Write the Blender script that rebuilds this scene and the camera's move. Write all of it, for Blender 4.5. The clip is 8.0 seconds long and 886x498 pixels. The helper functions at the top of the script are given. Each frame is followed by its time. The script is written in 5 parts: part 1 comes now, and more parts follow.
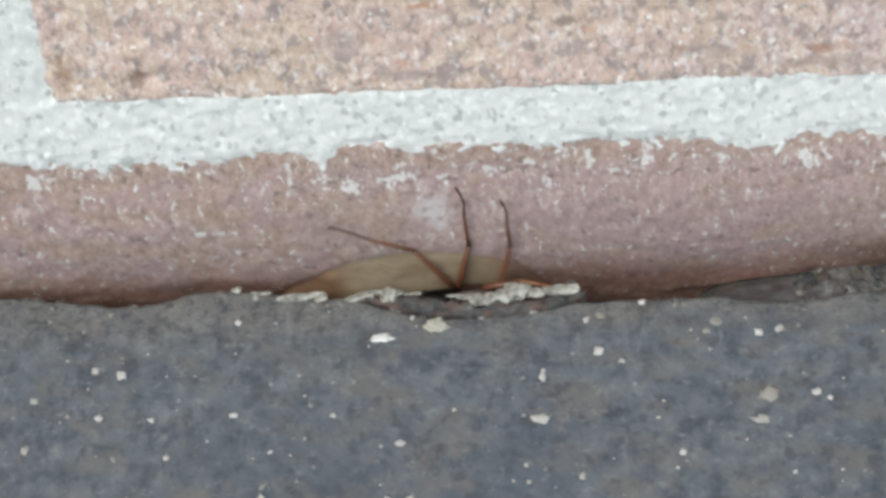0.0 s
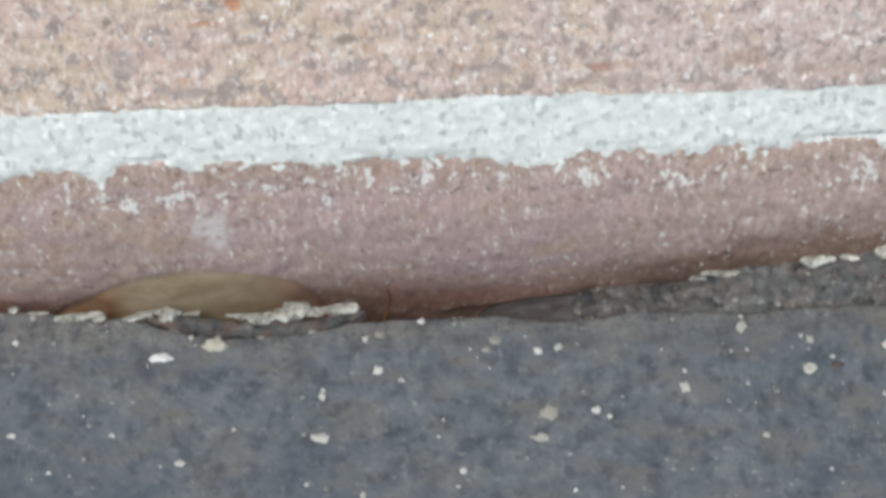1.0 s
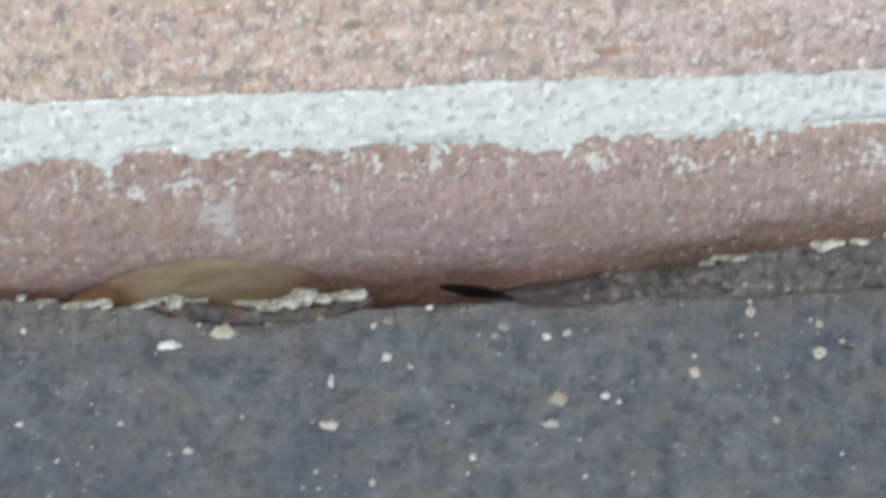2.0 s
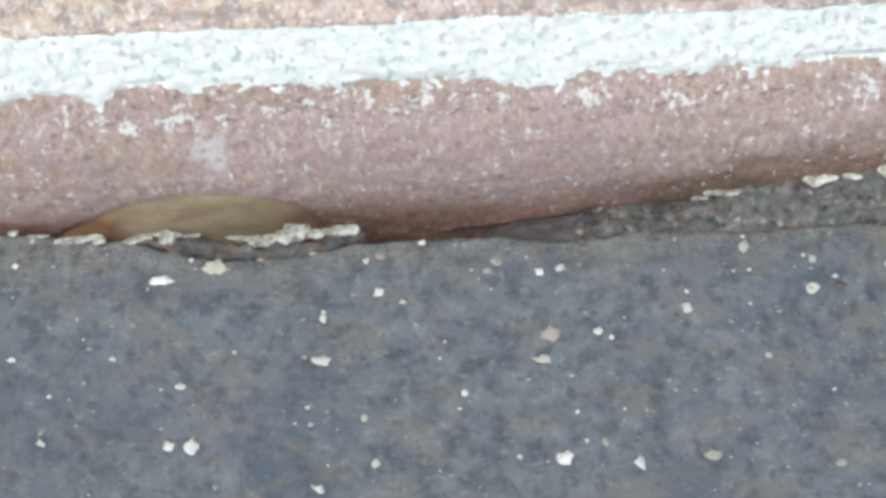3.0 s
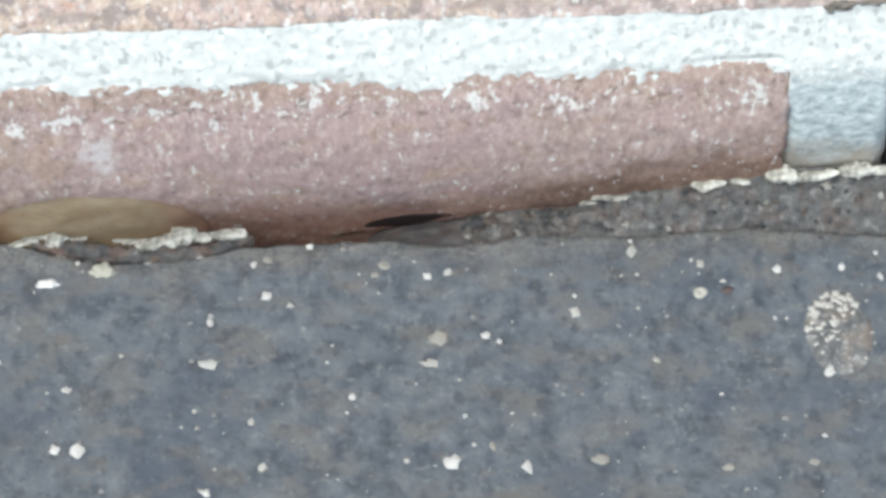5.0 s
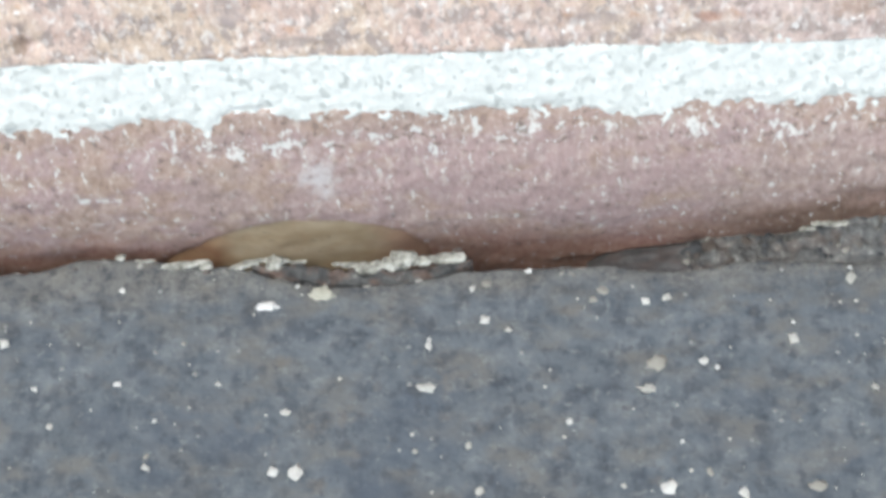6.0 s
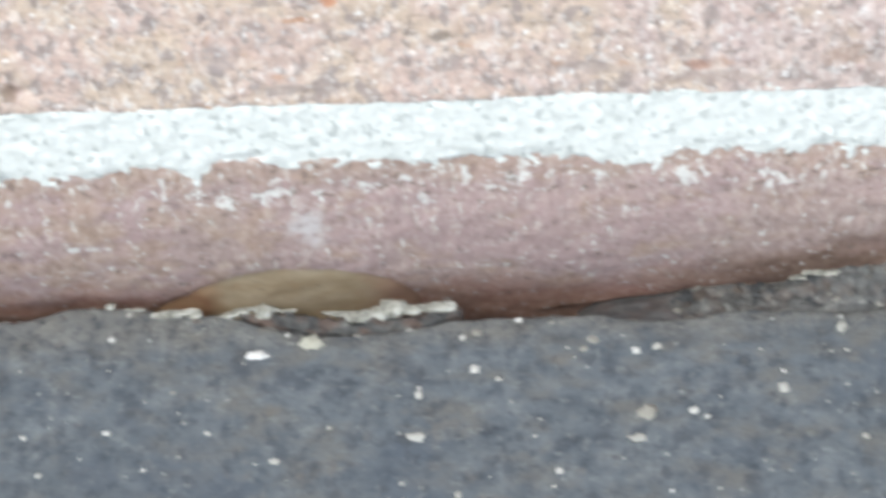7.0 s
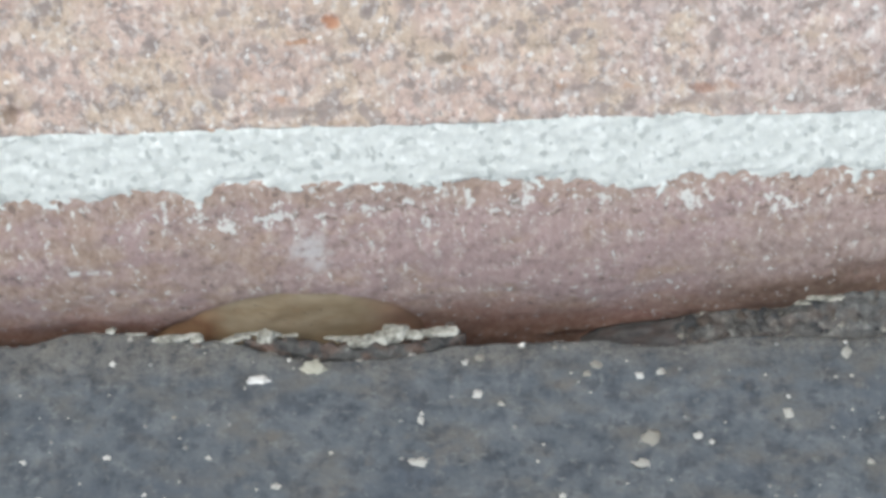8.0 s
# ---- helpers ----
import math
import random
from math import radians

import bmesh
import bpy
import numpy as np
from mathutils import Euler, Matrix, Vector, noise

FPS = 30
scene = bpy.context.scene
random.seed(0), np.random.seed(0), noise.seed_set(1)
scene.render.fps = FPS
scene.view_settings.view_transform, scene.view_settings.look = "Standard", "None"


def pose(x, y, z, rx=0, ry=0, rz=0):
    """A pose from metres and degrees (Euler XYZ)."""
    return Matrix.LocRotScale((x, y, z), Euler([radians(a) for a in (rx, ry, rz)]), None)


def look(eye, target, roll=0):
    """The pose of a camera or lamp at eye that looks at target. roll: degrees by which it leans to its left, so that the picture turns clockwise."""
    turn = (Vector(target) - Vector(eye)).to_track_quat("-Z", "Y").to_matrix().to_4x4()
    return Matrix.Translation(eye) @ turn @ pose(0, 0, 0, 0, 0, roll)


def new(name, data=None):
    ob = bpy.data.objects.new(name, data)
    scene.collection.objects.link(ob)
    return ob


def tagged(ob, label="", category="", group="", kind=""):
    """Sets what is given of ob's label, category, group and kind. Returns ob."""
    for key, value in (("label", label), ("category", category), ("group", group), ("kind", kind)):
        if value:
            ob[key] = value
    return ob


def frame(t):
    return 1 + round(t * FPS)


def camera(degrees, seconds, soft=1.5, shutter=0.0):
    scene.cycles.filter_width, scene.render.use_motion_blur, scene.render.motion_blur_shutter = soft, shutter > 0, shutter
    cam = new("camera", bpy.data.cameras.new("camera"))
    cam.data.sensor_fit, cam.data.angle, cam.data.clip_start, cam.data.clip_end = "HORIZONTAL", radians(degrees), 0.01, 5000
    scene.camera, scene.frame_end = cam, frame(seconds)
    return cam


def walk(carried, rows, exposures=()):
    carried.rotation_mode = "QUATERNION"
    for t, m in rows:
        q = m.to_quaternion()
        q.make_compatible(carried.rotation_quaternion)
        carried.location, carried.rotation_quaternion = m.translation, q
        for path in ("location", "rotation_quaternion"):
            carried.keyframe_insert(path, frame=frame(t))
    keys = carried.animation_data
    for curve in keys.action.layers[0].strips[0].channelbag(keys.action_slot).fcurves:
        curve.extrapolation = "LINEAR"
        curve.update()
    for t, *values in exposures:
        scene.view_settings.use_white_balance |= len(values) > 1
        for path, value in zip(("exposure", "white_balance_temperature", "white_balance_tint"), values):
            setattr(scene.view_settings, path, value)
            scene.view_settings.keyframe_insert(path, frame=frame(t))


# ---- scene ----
# The foot of a brick wall beside an asphalt path, seen from close by.
# x runs along the wall, y into it, z up. The brick faces lie near y = 0.
# ---- camera ----
cam = camera(12.0, 8.0, soft=3.5, shutter=0.5)
walk(cam, [
    (0.0, pose(0.00171, -0.29535, 0.33420, 41.7571, 0, 5.0373) @ pose(0, 0, 0, 0, 0, -5.7165)),
    (0.1, pose(0.00152, -0.29536, 0.33419, 41.7194, 0, 5.0049) @ pose(0, 0, 0, 0, 0, -5.6944)),
    (0.2, pose(0.00092, -0.29542, 0.33414, 41.6691, 0, 4.9884) @ pose(0, 0, 0, 0, 0, -5.6874)),
    (0.3, pose(-0.00043, -0.29574, 0.33414, 41.5092, 0, 4.8642) @ pose(0, 0, 0, 0, 0, -5.6014)),
    (0.4, pose(-0.00148, -0.29598, 0.33401, 41.4657, 0, 4.5253) @ pose(0, 0, 0, 0, 0, -5.3416)),
    (0.5, pose(-0.00160, -0.29636, 0.33365, 41.5364, 0, 2.9094) @ pose(0, 0, 0, 0, 0, -3.9565)),
    (0.6, pose(-0.00159, -0.29638, 0.33343, 41.6108, 0, 1.5502) @ pose(0, 0, 0, 0, 0, -2.9360)),
    (0.7, pose(-0.00159, -0.29622, 0.33339, 41.6732, 0, 0.7378) @ pose(0, 0, 0, 0, 0, -2.3201)),
    (0.8, pose(-0.00146, -0.29562, 0.33325, 41.7520, 0, -0.0463) @ pose(0, 0, 0, 0, 0, -2.0007)),
    (0.9, pose(-0.00145, -0.29546, 0.33330, 41.7443, 0, -0.1722) @ pose(0, 0, 0, 0, 0, -1.9037)),
    (1.0, pose(-0.00149, -0.29542, 0.33332, 41.8870, 0, -0.0943) @ pose(0, 0, 0, 0, 0, -1.9599)),
    (1.1, pose(-0.00135, -0.29540, 0.33333, 42.0173, 0, -0.0852) @ pose(0, 0, 0, 0, 0, -1.9652)),
    (1.2, pose(-0.00121, -0.29537, 0.33335, 42.0614, 0, -0.0959) @ pose(0, 0, 0, 0, 0, -1.9550)),
    (1.3, pose(-0.00081, -0.29505, 0.33323, 42.1455, 0, -0.1116) @ pose(0, 0, 0, 0, 0, -1.9709)),
    (1.4, pose(-0.00040, -0.29474, 0.33310, 42.1226, 0, -0.0876) @ pose(0, 0, 0, 0, 0, -2.0029)),
    (1.5, pose(-0.00000, -0.29442, 0.33298, 42.0131, 0, 0.0000) @ pose(0, 0, 0, 0, 0, -2.1000)),
    (1.6, pose(-0.00073, -0.29461, 0.33288, 41.9433, 0, -0.0359) @ pose(0, 0, 0, 0, 0, -2.0956)),
    (1.7, pose(-0.00145, -0.29480, 0.33278, 41.9013, 0, -0.2313) @ pose(0, 0, 0, 0, 0, -1.9752)),
    (1.8, pose(-0.00160, -0.29481, 0.33276, 41.9045, 0, -0.2148) @ pose(0, 0, 0, 0, 0, -1.9946)),
    (1.9, pose(-0.00158, -0.29461, 0.33277, 41.8849, 0, -0.1924) @ pose(0, 0, 0, 0, 0, -2.0724)),
    (2.0, pose(-0.00155, -0.29440, 0.33278, 41.6490, 0, 0.0752) @ pose(0, 0, 0, 0, 0, -2.3286)),
    (2.1, pose(-0.00150, -0.29425, 0.33281, 41.4591, 0, 0.2904) @ pose(0, 0, 0, 0, 0, -2.4424)),
    (2.2, pose(-0.00144, -0.29411, 0.33285, 41.2892, 0, 0.5461) @ pose(0, 0, 0, 0, 0, -2.5873)),
    (3.3, pose(0.00123, -0.29293, 0.33326, 40.5863, 0, 0.1789) @ pose(0, 0, 0, 0, 0, -2.4782)),
    (3.4, pose(0.00163, -0.29320, 0.33354, 40.6034, 0, 0.3077) @ pose(0, 0, 0, 0, 0, -2.5004)),
    (3.5, pose(0.00163, -0.29324, 0.33355, 40.6405, 0, 0.4361) @ pose(0, 0, 0, 0, 0, -2.5931)),
    (3.6, pose(0.00170, -0.29324, 0.33355, 40.6672, 0, 0.3073) @ pose(0, 0, 0, 0, 0, -2.4936)),
    (3.7, pose(0.00196, -0.29324, 0.33357, 40.6819, 0, -0.1602) @ pose(0, 0, 0, 0, 0, -2.1415)),
    (3.8, pose(0.00205, -0.29324, 0.33361, 40.7156, 0, -0.5912) @ pose(0, 0, 0, 0, 0, -1.8104)),
    (3.9, pose(0.00207, -0.29324, 0.33362, 40.7814, 0, -1.1181) @ pose(0, 0, 0, 0, 0, -1.4085)),
    (4.0, pose(0.00183, -0.29287, 0.33316, 40.8317, 0, -1.4909) @ pose(0, 0, 0, 0, 0, -0.9648)),
    (4.1, pose(0.00176, -0.29298, 0.33305, 40.9487, 0, -1.8227) @ pose(0, 0, 0, 0, 0, -0.7104)),
    (4.2, pose(0.00185, -0.29340, 0.33286, 41.0654, 0, -1.9760) @ pose(0, 0, 0, 0, 0, -0.5024)),
    (5.3, pose(0.00024, -0.29340, 0.33177, 40.5259, 0, -1.8259) @ pose(0, 0, 0, 0, 0, -0.8117)),
    (5.4, pose(0.00079, -0.29345, 0.33234, 40.4679, 0, -1.4928) @ pose(0, 0, 0, 0, 0, -1.0449)),
    (5.5, pose(0.00120, -0.29339, 0.33246, 40.5152, 0, -1.1767) @ pose(0, 0, 0, 0, 0, -1.2915)),
    (5.6, pose(0.00101, -0.29331, 0.33245, 40.6167, 0, -0.2887) @ pose(0, 0, 0, 0, 0, -1.9494)),
    (5.7, pose(0.00108, -0.29336, 0.33244, 40.7370, 0, 0.3184) @ pose(0, 0, 0, 0, 0, -2.4308)),
    (5.8, pose(0.00043, -0.29346, 0.33249, 40.9139, 0, 1.6765) @ pose(0, 0, 0, 0, 0, -3.4310)),
    (5.9, pose(0.00060, -0.29361, 0.33249, 41.0657, 0, 2.2230) @ pose(0, 0, 0, 0, 0, -3.8478)),
    (6.0, pose(0.00145, -0.29367, 0.33228, 41.1976, 0, 2.7359) @ pose(0, 0, 0, 0, 0, -3.8678)),
    (6.1, pose(0.00176, -0.29358, 0.33218, 41.3907, 0, 2.7716) @ pose(0, 0, 0, 0, 0, -3.9040)),
    (6.2, pose(0.00208, -0.29349, 0.33208, 41.4836, 0, 2.6856) @ pose(0, 0, 0, 0, 0, -3.8581)),
    (6.3, pose(0.00239, -0.29340, 0.33199, 41.6182, 0, 2.4804) @ pose(0, 0, 0, 0, 0, -3.7214)),
    (6.4, pose(0.00271, -0.29331, 0.33189, 41.6335, 0, 2.3554) @ pose(0, 0, 0, 0, 0, -3.6429)),
    (6.5, pose(0.00302, -0.29322, 0.33179, 41.6064, 0, 2.2287) @ pose(0, 0, 0, 0, 0, -3.5644)),
    (6.6, pose(0.00299, -0.29328, 0.33169, 41.6464, 0, 1.9981) @ pose(0, 0, 0, 0, 0, -3.3812)),
    (6.7, pose(0.00297, -0.29334, 0.33158, 41.6552, 0, 1.8430) @ pose(0, 0, 0, 0, 0, -3.2612)),
    (6.8, pose(0.00294, -0.29341, 0.33148, 41.7428, 0, 1.8912) @ pose(0, 0, 0, 0, 0, -3.2731)),
    (6.9, pose(0.00292, -0.29347, 0.33137, 41.8294, 0, 2.3067) @ pose(0, 0, 0, 0, 0, -3.5623)),
    (7.0, pose(0.00289, -0.29353, 0.33127, 41.9306, 0, 2.7423) @ pose(0, 0, 0, 0, 0, -3.8611)),
    (7.1, pose(0.00273, -0.29341, 0.33105, 42.0621, 0, 3.2679) @ pose(0, 0, 0, 0, 0, -4.1939)),
    (7.2, pose(0.00257, -0.29330, 0.33082, 42.0741, 0, 3.3001) @ pose(0, 0, 0, 0, 0, -4.1499)),
    (7.3, pose(0.00242, -0.29318, 0.33060, 41.9936, 0, 3.1809) @ pose(0, 0, 0, 0, 0, -4.0055)),
    (7.4, pose(0.00226, -0.29307, 0.33037, 41.8765, 0, 3.0872) @ pose(0, 0, 0, 0, 0, -3.8794)),
    (7.5, pose(0.00210, -0.29295, 0.33015, 41.8495, 0, 3.2200) @ pose(0, 0, 0, 0, 0, -3.9225)),
    (7.6, pose(0.00206, -0.29300, 0.32981, 42.0032, 0, 3.3902) @ pose(0, 0, 0, 0, 0, -4.0705)),
    (7.7, pose(0.00201, -0.29306, 0.32947, 42.1256, 0, 3.3256) @ pose(0, 0, 0, 0, 0, -4.0613)),
    (7.8, pose(0.00197, -0.29311, 0.32912, 42.2883, 0, 2.8125) @ pose(0, 0, 0, 0, 0, -3.7248)),
    (7.9, pose(0.00192, -0.29317, 0.32878, 42.4174, 0, 2.5551) @ pose(0, 0, 0, 0, 0, -3.5687)),
    (8.0, pose(0.00188, -0.29322, 0.32844, 42.4758, 0, 2.5768) @ pose(0, 0, 0, 0, 0, -3.6187)),
], exposures=[(0.0, 0.60, 6350, 3), (1.5, 0.58, 6250, 3), (2.0, 0.57, 6200, 2), (2.2, 0.64, 6200, 2), (3.3, 0.98, 6150, 2), (4.2, 0.98, 6150, 2), (5.5, 0.98, 6150, 2), (6.0, 0.98, 6150, 2), (6.5, 0.97, 6150, 2), (7.0, 0.96, 6150, 2), (7.5, 0.68, 6200, 2), (8.0, 0.64, 6200, 2)])

# ---- light ----
SUN_ELEVATION, SUN_TURN = radians(58), radians(205)
world = bpy.data.worlds.new("sky")
scene.world = world
world.use_nodes = True
wn = world.node_tree.nodes
sky = wn.new("ShaderNodeTexSky")
sky.sky_type, sky.sun_disc = "NISHITA", False
sky.sun_elevation, sky.sun_rotation = SUN_ELEVATION, SUN_TURN
sky.air_density, sky.dust_density = 1.0, 3.0
world.node_tree.links.new(sky.outputs[0], wn["Background"].inputs[0])
wn["Background"].inputs[1].default_value = 0.13

sun = new("sun", bpy.data.lights.new("sun", "SUN"))
sun.data.energy, sun.data.angle, sun.data.color = 1.6, radians(25), (1.0, 0.96, 0.9)
sun.matrix_basis = look((0.5 * math.sin(SUN_TURN), 0.5 * math.cos(SUN_TURN), 0.8), (0, 0, 0))

MM = 0.001
GROUND = -5.5 * MM   # level of the asphalt
DEPTH = 0.1          # thickness of a brick


# ---- materials ----
class Nodes:
    """Short writing for a node material in object space, metres."""

    def __init__(self, name, rough=0.8, spec=0.3):
        self.mat = bpy.data.materials.new(name)
        self.mat.use_nodes = True
        self.tree = self.mat.node_tree
        self.bsdf = self.tree.nodes["Principled BSDF"]
        self.bsdf.inputs["Roughness"].default_value = rough
        self.bsdf.inputs["Specular IOR Level"].default_value = spec
        self.coord = self.tree.nodes.new("ShaderNodeTexCoord").outputs["Object"]

    def link(self, a, b):
        self.tree.links.new(a, b)

    def feed(self, socket, value):
        if isinstance(value, bpy.types.NodeSocket):
            self.link(value, socket)
        else:
            socket.default_value = value

    def stretched(self, sx, sy, sz):
        n = self.tree.nodes.new("ShaderNodeMapping")
        n.inputs["Scale"].default_value = (sx, sy, sz)
        self.link(self.coord, n.inputs[0])
        return n.outputs[0]

    def noise(self, size, detail=3.0, rough=0.55, at=None, distort=0.0):
        n = self.tree.nodes.new("ShaderNodeTexNoise")
        self.link(at or self.coord, n.inputs["Vector"])
        n.inputs["Scale"].default_value = 1.0 / size
        n.inputs["Detail"].default_value, n.inputs["Roughness"].default_value = detail, rough
        n.inputs["Distortion"].default_value = distort
        return n.outputs["Fac"]

    def grains(self, size, at=None):
        """A tone of its own, 0 to 1, for each grain."""
        n = self.tree.nodes.new("ShaderNodeTexVoronoi")
        self.link(at or self.coord, n.inputs["Vector"])
        n.inputs["Scale"].default_value = 1.0 / size
        s = self.tree.nodes.new("ShaderNodeSeparateColor")
        self.link(n.outputs["Color"], s.inputs[0])
        return s.outputs[0]

    def ramp(self, fac, stops):
        n = self.tree.nodes.new("ShaderNodeValToRGB")
        while len(n.color_ramp.elements) < len(stops):
            n.color_ramp.elements.new(0.5)
        for e, (p, c) in zip(n.color_ramp.elements, stops):
            e.position = p
            e.color = (c, c, c, 1) if isinstance(c, (int, float)) else (*c, 1)
        self.link(fac, n.inputs[0])
        return n.outputs[0]

    def mix(self, fac, a, b):
        n = self.tree.nodes.new("ShaderNodeMix")
        n.data_type = "RGBA"
        for socket, value in ((n.inputs[0], fac), (n.inputs[6], a), (n.inputs[7], b)):
            if isinstance(value, tuple):
                value = (*value, 1)
            self.feed(socket, value)
        return n.outputs[2]

    def sum(self, a, b, op="ADD"):
        n = self.tree.nodes.new("ShaderNodeMath")
        n.operation = op
        self.feed(n.inputs[0], a), self.feed(n.inputs[1], b)
        return n.outputs[0]

    def axis(self, which):
        n = self.tree.nodes.new("ShaderNodeSeparateXYZ")
        self.link(self.coord, n.inputs[0])
        return n.outputs["XYZ".index(which)]

    def span(self, value, lo, hi):
        n = self.tree.nodes.new("ShaderNodeMapRange")
        self.link(value, n.inputs[0])
        n.inputs[1].default_value, n.inputs[2].default_value = lo, hi
        return n.outputs[0]

    def spot(self, x, z, wide, high, size=1.2 * MM):
        """A mask for one ragged spot on a wall face."""
        dx = self.sum(self.sum(self.axis("X"), x, "SUBTRACT"), 1 / wide, "MULTIPLY")
        dz = self.sum(self.sum(self.axis("Z"), z, "SUBTRACT"), 1 / high, "MULTIPLY")
        r = self.sum(self.sum(dx, dx, "MULTIPLY"), self.sum(dz, dz, "MULTIPLY"))
        return self.ramp(self.sum(self.sum(r, 0.5, "MULTIPLY"), self.noise(size, 3, 0.7), "ADD"), [(0.55, 1.0), (0.85, 0.0)])

    def random(self):
        return self.tree.nodes.new("ShaderNodeObjectInfo").outputs["Random"]

    def done(self, colour, height=None, relief=0.0002, strength=0.6):
        self.feed(self.bsdf.inputs["Base Color"], (*colour, 1) if isinstance(colour, tuple) else colour)
        if height is not None:
            b = self.tree.nodes.new("ShaderNodeBump")
            b.inputs["Distance"].default_value, b.inputs["Strength"].default_value = relief, strength
            self.link(height, b.inputs["Height"])
            self.link(b.outputs[0], self.bsdf.inputs["Normal"])
        return self.mat


def upper_brick_material():
    n = Nodes("buff_brick", 0.85)
    tall = n.stretched(1, 1, 0.66)
    fine = n.noise(1.3 * MM, 3, 0.72, tall, 0.3)
    pink = n.ramp(fine, [(0.30, (0.351, 0.255, 0.225)), (0.42, (0.555, 0.412, 0.358)), (0.56, (0.630, 0.475, 0.407)), (0.70, (0.783, 0.696, 0.637))])
    tan = n.ramp(fine, [(0.30, (0.345, 0.262, 0.205)), (0.42, (0.545, 0.423, 0.336)), (0.56, (0.621, 0.485, 0.384)), (0.70, (0.769, 0.686, 0.598))])
    rose = n.ramp(fine, [(0.30, (0.351, 0.255, 0.245)), (0.45, (0.535, 0.421, 0.397)), (0.58, (0.612, 0.490, 0.461)), (0.70, (0.764, 0.696, 0.666))])
    c = n.mix(n.ramp(n.noise(11 * MM, 4, 0.6), [(0.44, 0.0), (0.56, 1.0)]), pink, tan)
    # rosier clay towards the far end, in clouds
    far = n.sum(n.span(n.axis("X"), -30 * MM, 40 * MM), n.sum(n.sum(n.noise(8 * MM, 4, 0.65), 0.5, "SUBTRACT"), 2.2, "MULTIPLY"))
    c = n.mix(n.ramp(far, [(0.42, 0.0), (0.75, 0.75)]), c, rose)
    # greyish soot: single specks that crowd together in loose clouds, most of all low down
    crowd = n.noise(6 * MM, 4, 0.7, n.stretched(1, 1, 1.2))
    low = n.sum(n.span(n.axis("Z"), 33 * MM, 26 * MM), 0.05, "MULTIPLY")
    specks = n.sum(n.sum(n.noise(2.0 * MM, 3, 0.62, tall, 0.3), n.sum(n.sum(crowd, 0.5, "SUBTRACT"), 0.55, "MULTIPLY")), low)
    c = n.mix(n.ramp(specks, [(0.54, 0.0), (0.61, 0.85)]), c, (0.37, 0.30, 0.275))
    c = n.mix(n.ramp(specks, [(0.66, 0.0), (0.74, 0.8)]), c, (0.32, 0.262, 0.24))
    # pale and grey grains
    c = n.mix(n.ramp(n.noise(1.3 * MM, 3, 0.65, n.stretched(1, 1, 0.55)), [(0.57, 0.0), (0.66, 0.7)]), c, (0.755, 0.705, 0.672))
    c = n.mix(n.ramp(n.noise(2.0 * MM, 3, 0.65, n.stretched(1, 1, 0.7), 0.2), [(0.34, 0.75), (0.40, 0.0)]), c, (0.28, 0.225, 0.205))
    small = n.grains(0.5 * MM, n.stretched(1, 1, 0.6))
    c = n.mix(n.ramp(small, [(0.75, 0.0), (0.97, 0.4)]), c, (0.78, 0.72, 0.685))
    c = n.mix(n.ramp(small, [(0.04, 0.4), (0.2, 0.0)]), c, (0.31, 0.25, 0.23))
    c = n.mix(n.ramp(n.noise(3.2 * MM, 3, 0.6, n.stretched(1, 1, 0.9)), [(0.62, 0.0), (0.72, 0.5)]), c, (0.55, 0.31, 0.19))
    # single glassy grains, their sparkle put in as near-white colour
    c = n.mix(n.ramp(n.grains(0.48 * MM, n.stretched(1, 1, 0.7)), [(0.984, 0.0), (0.988, 0.75)]), c, (0.85, 0.81, 0.78))
    # a few larger iron spots and dirty patches
    for x, z, w, h, colour in ((-53.6, 29.6, 1.5, 2.0, (0.20, 0.13, 0.085)), (-9.9, 35.6, 1.3, 1.3, (0.17, 0.14, 0.115)), (-20.8, 41.2, 1.1, 1.5, (0.525, 0.196, 0.078)), (-61.0, 30.5, 1.4, 3.5, (0.30, 0.19, 0.12)),
                               (-24.2, 38.6, 2.6, 0.6, (0.535, 0.265, 0.147)), (-32.2, 33.0, 2.2, 3.4, (0.390, 0.325, 0.31)), (-26.0, 28.7, 4.5, 1.2, (0.351, 0.29, 0.265)), (4.2, 30.4, 5.0, 1.4, (0.380, 0.31, 0.29)),
                               (15.5, 30.4, 2.2, 1.2, (0.409, 0.215, 0.15)), (17.5, 28.6, 7.0, 1.2, (0.409, 0.32, 0.28)), (30.2, 31.0, 3.4, 2.2, (0.390, 0.27, 0.21)), (39.0, 29.4, 9.0, 1.6, (0.409, 0.31, 0.265))):
        c = n.mix(n.sum(n.spot(x * MM, z * MM, w * MM, h * MM, 1.6 * MM), 0.65, "MULTIPLY"), c, colour)
    h = n.sum(n.noise(0.8 * MM, 3, 0.6, n.stretched(1, 1, 0.6)), n.sum(n.noise(1.7 * MM, 3, 0.6, n.stretched(1, 1, 0.65)), 0.9, "MULTIPLY"))
    return n.done(c, h, 0.3 * MM, 0.6)


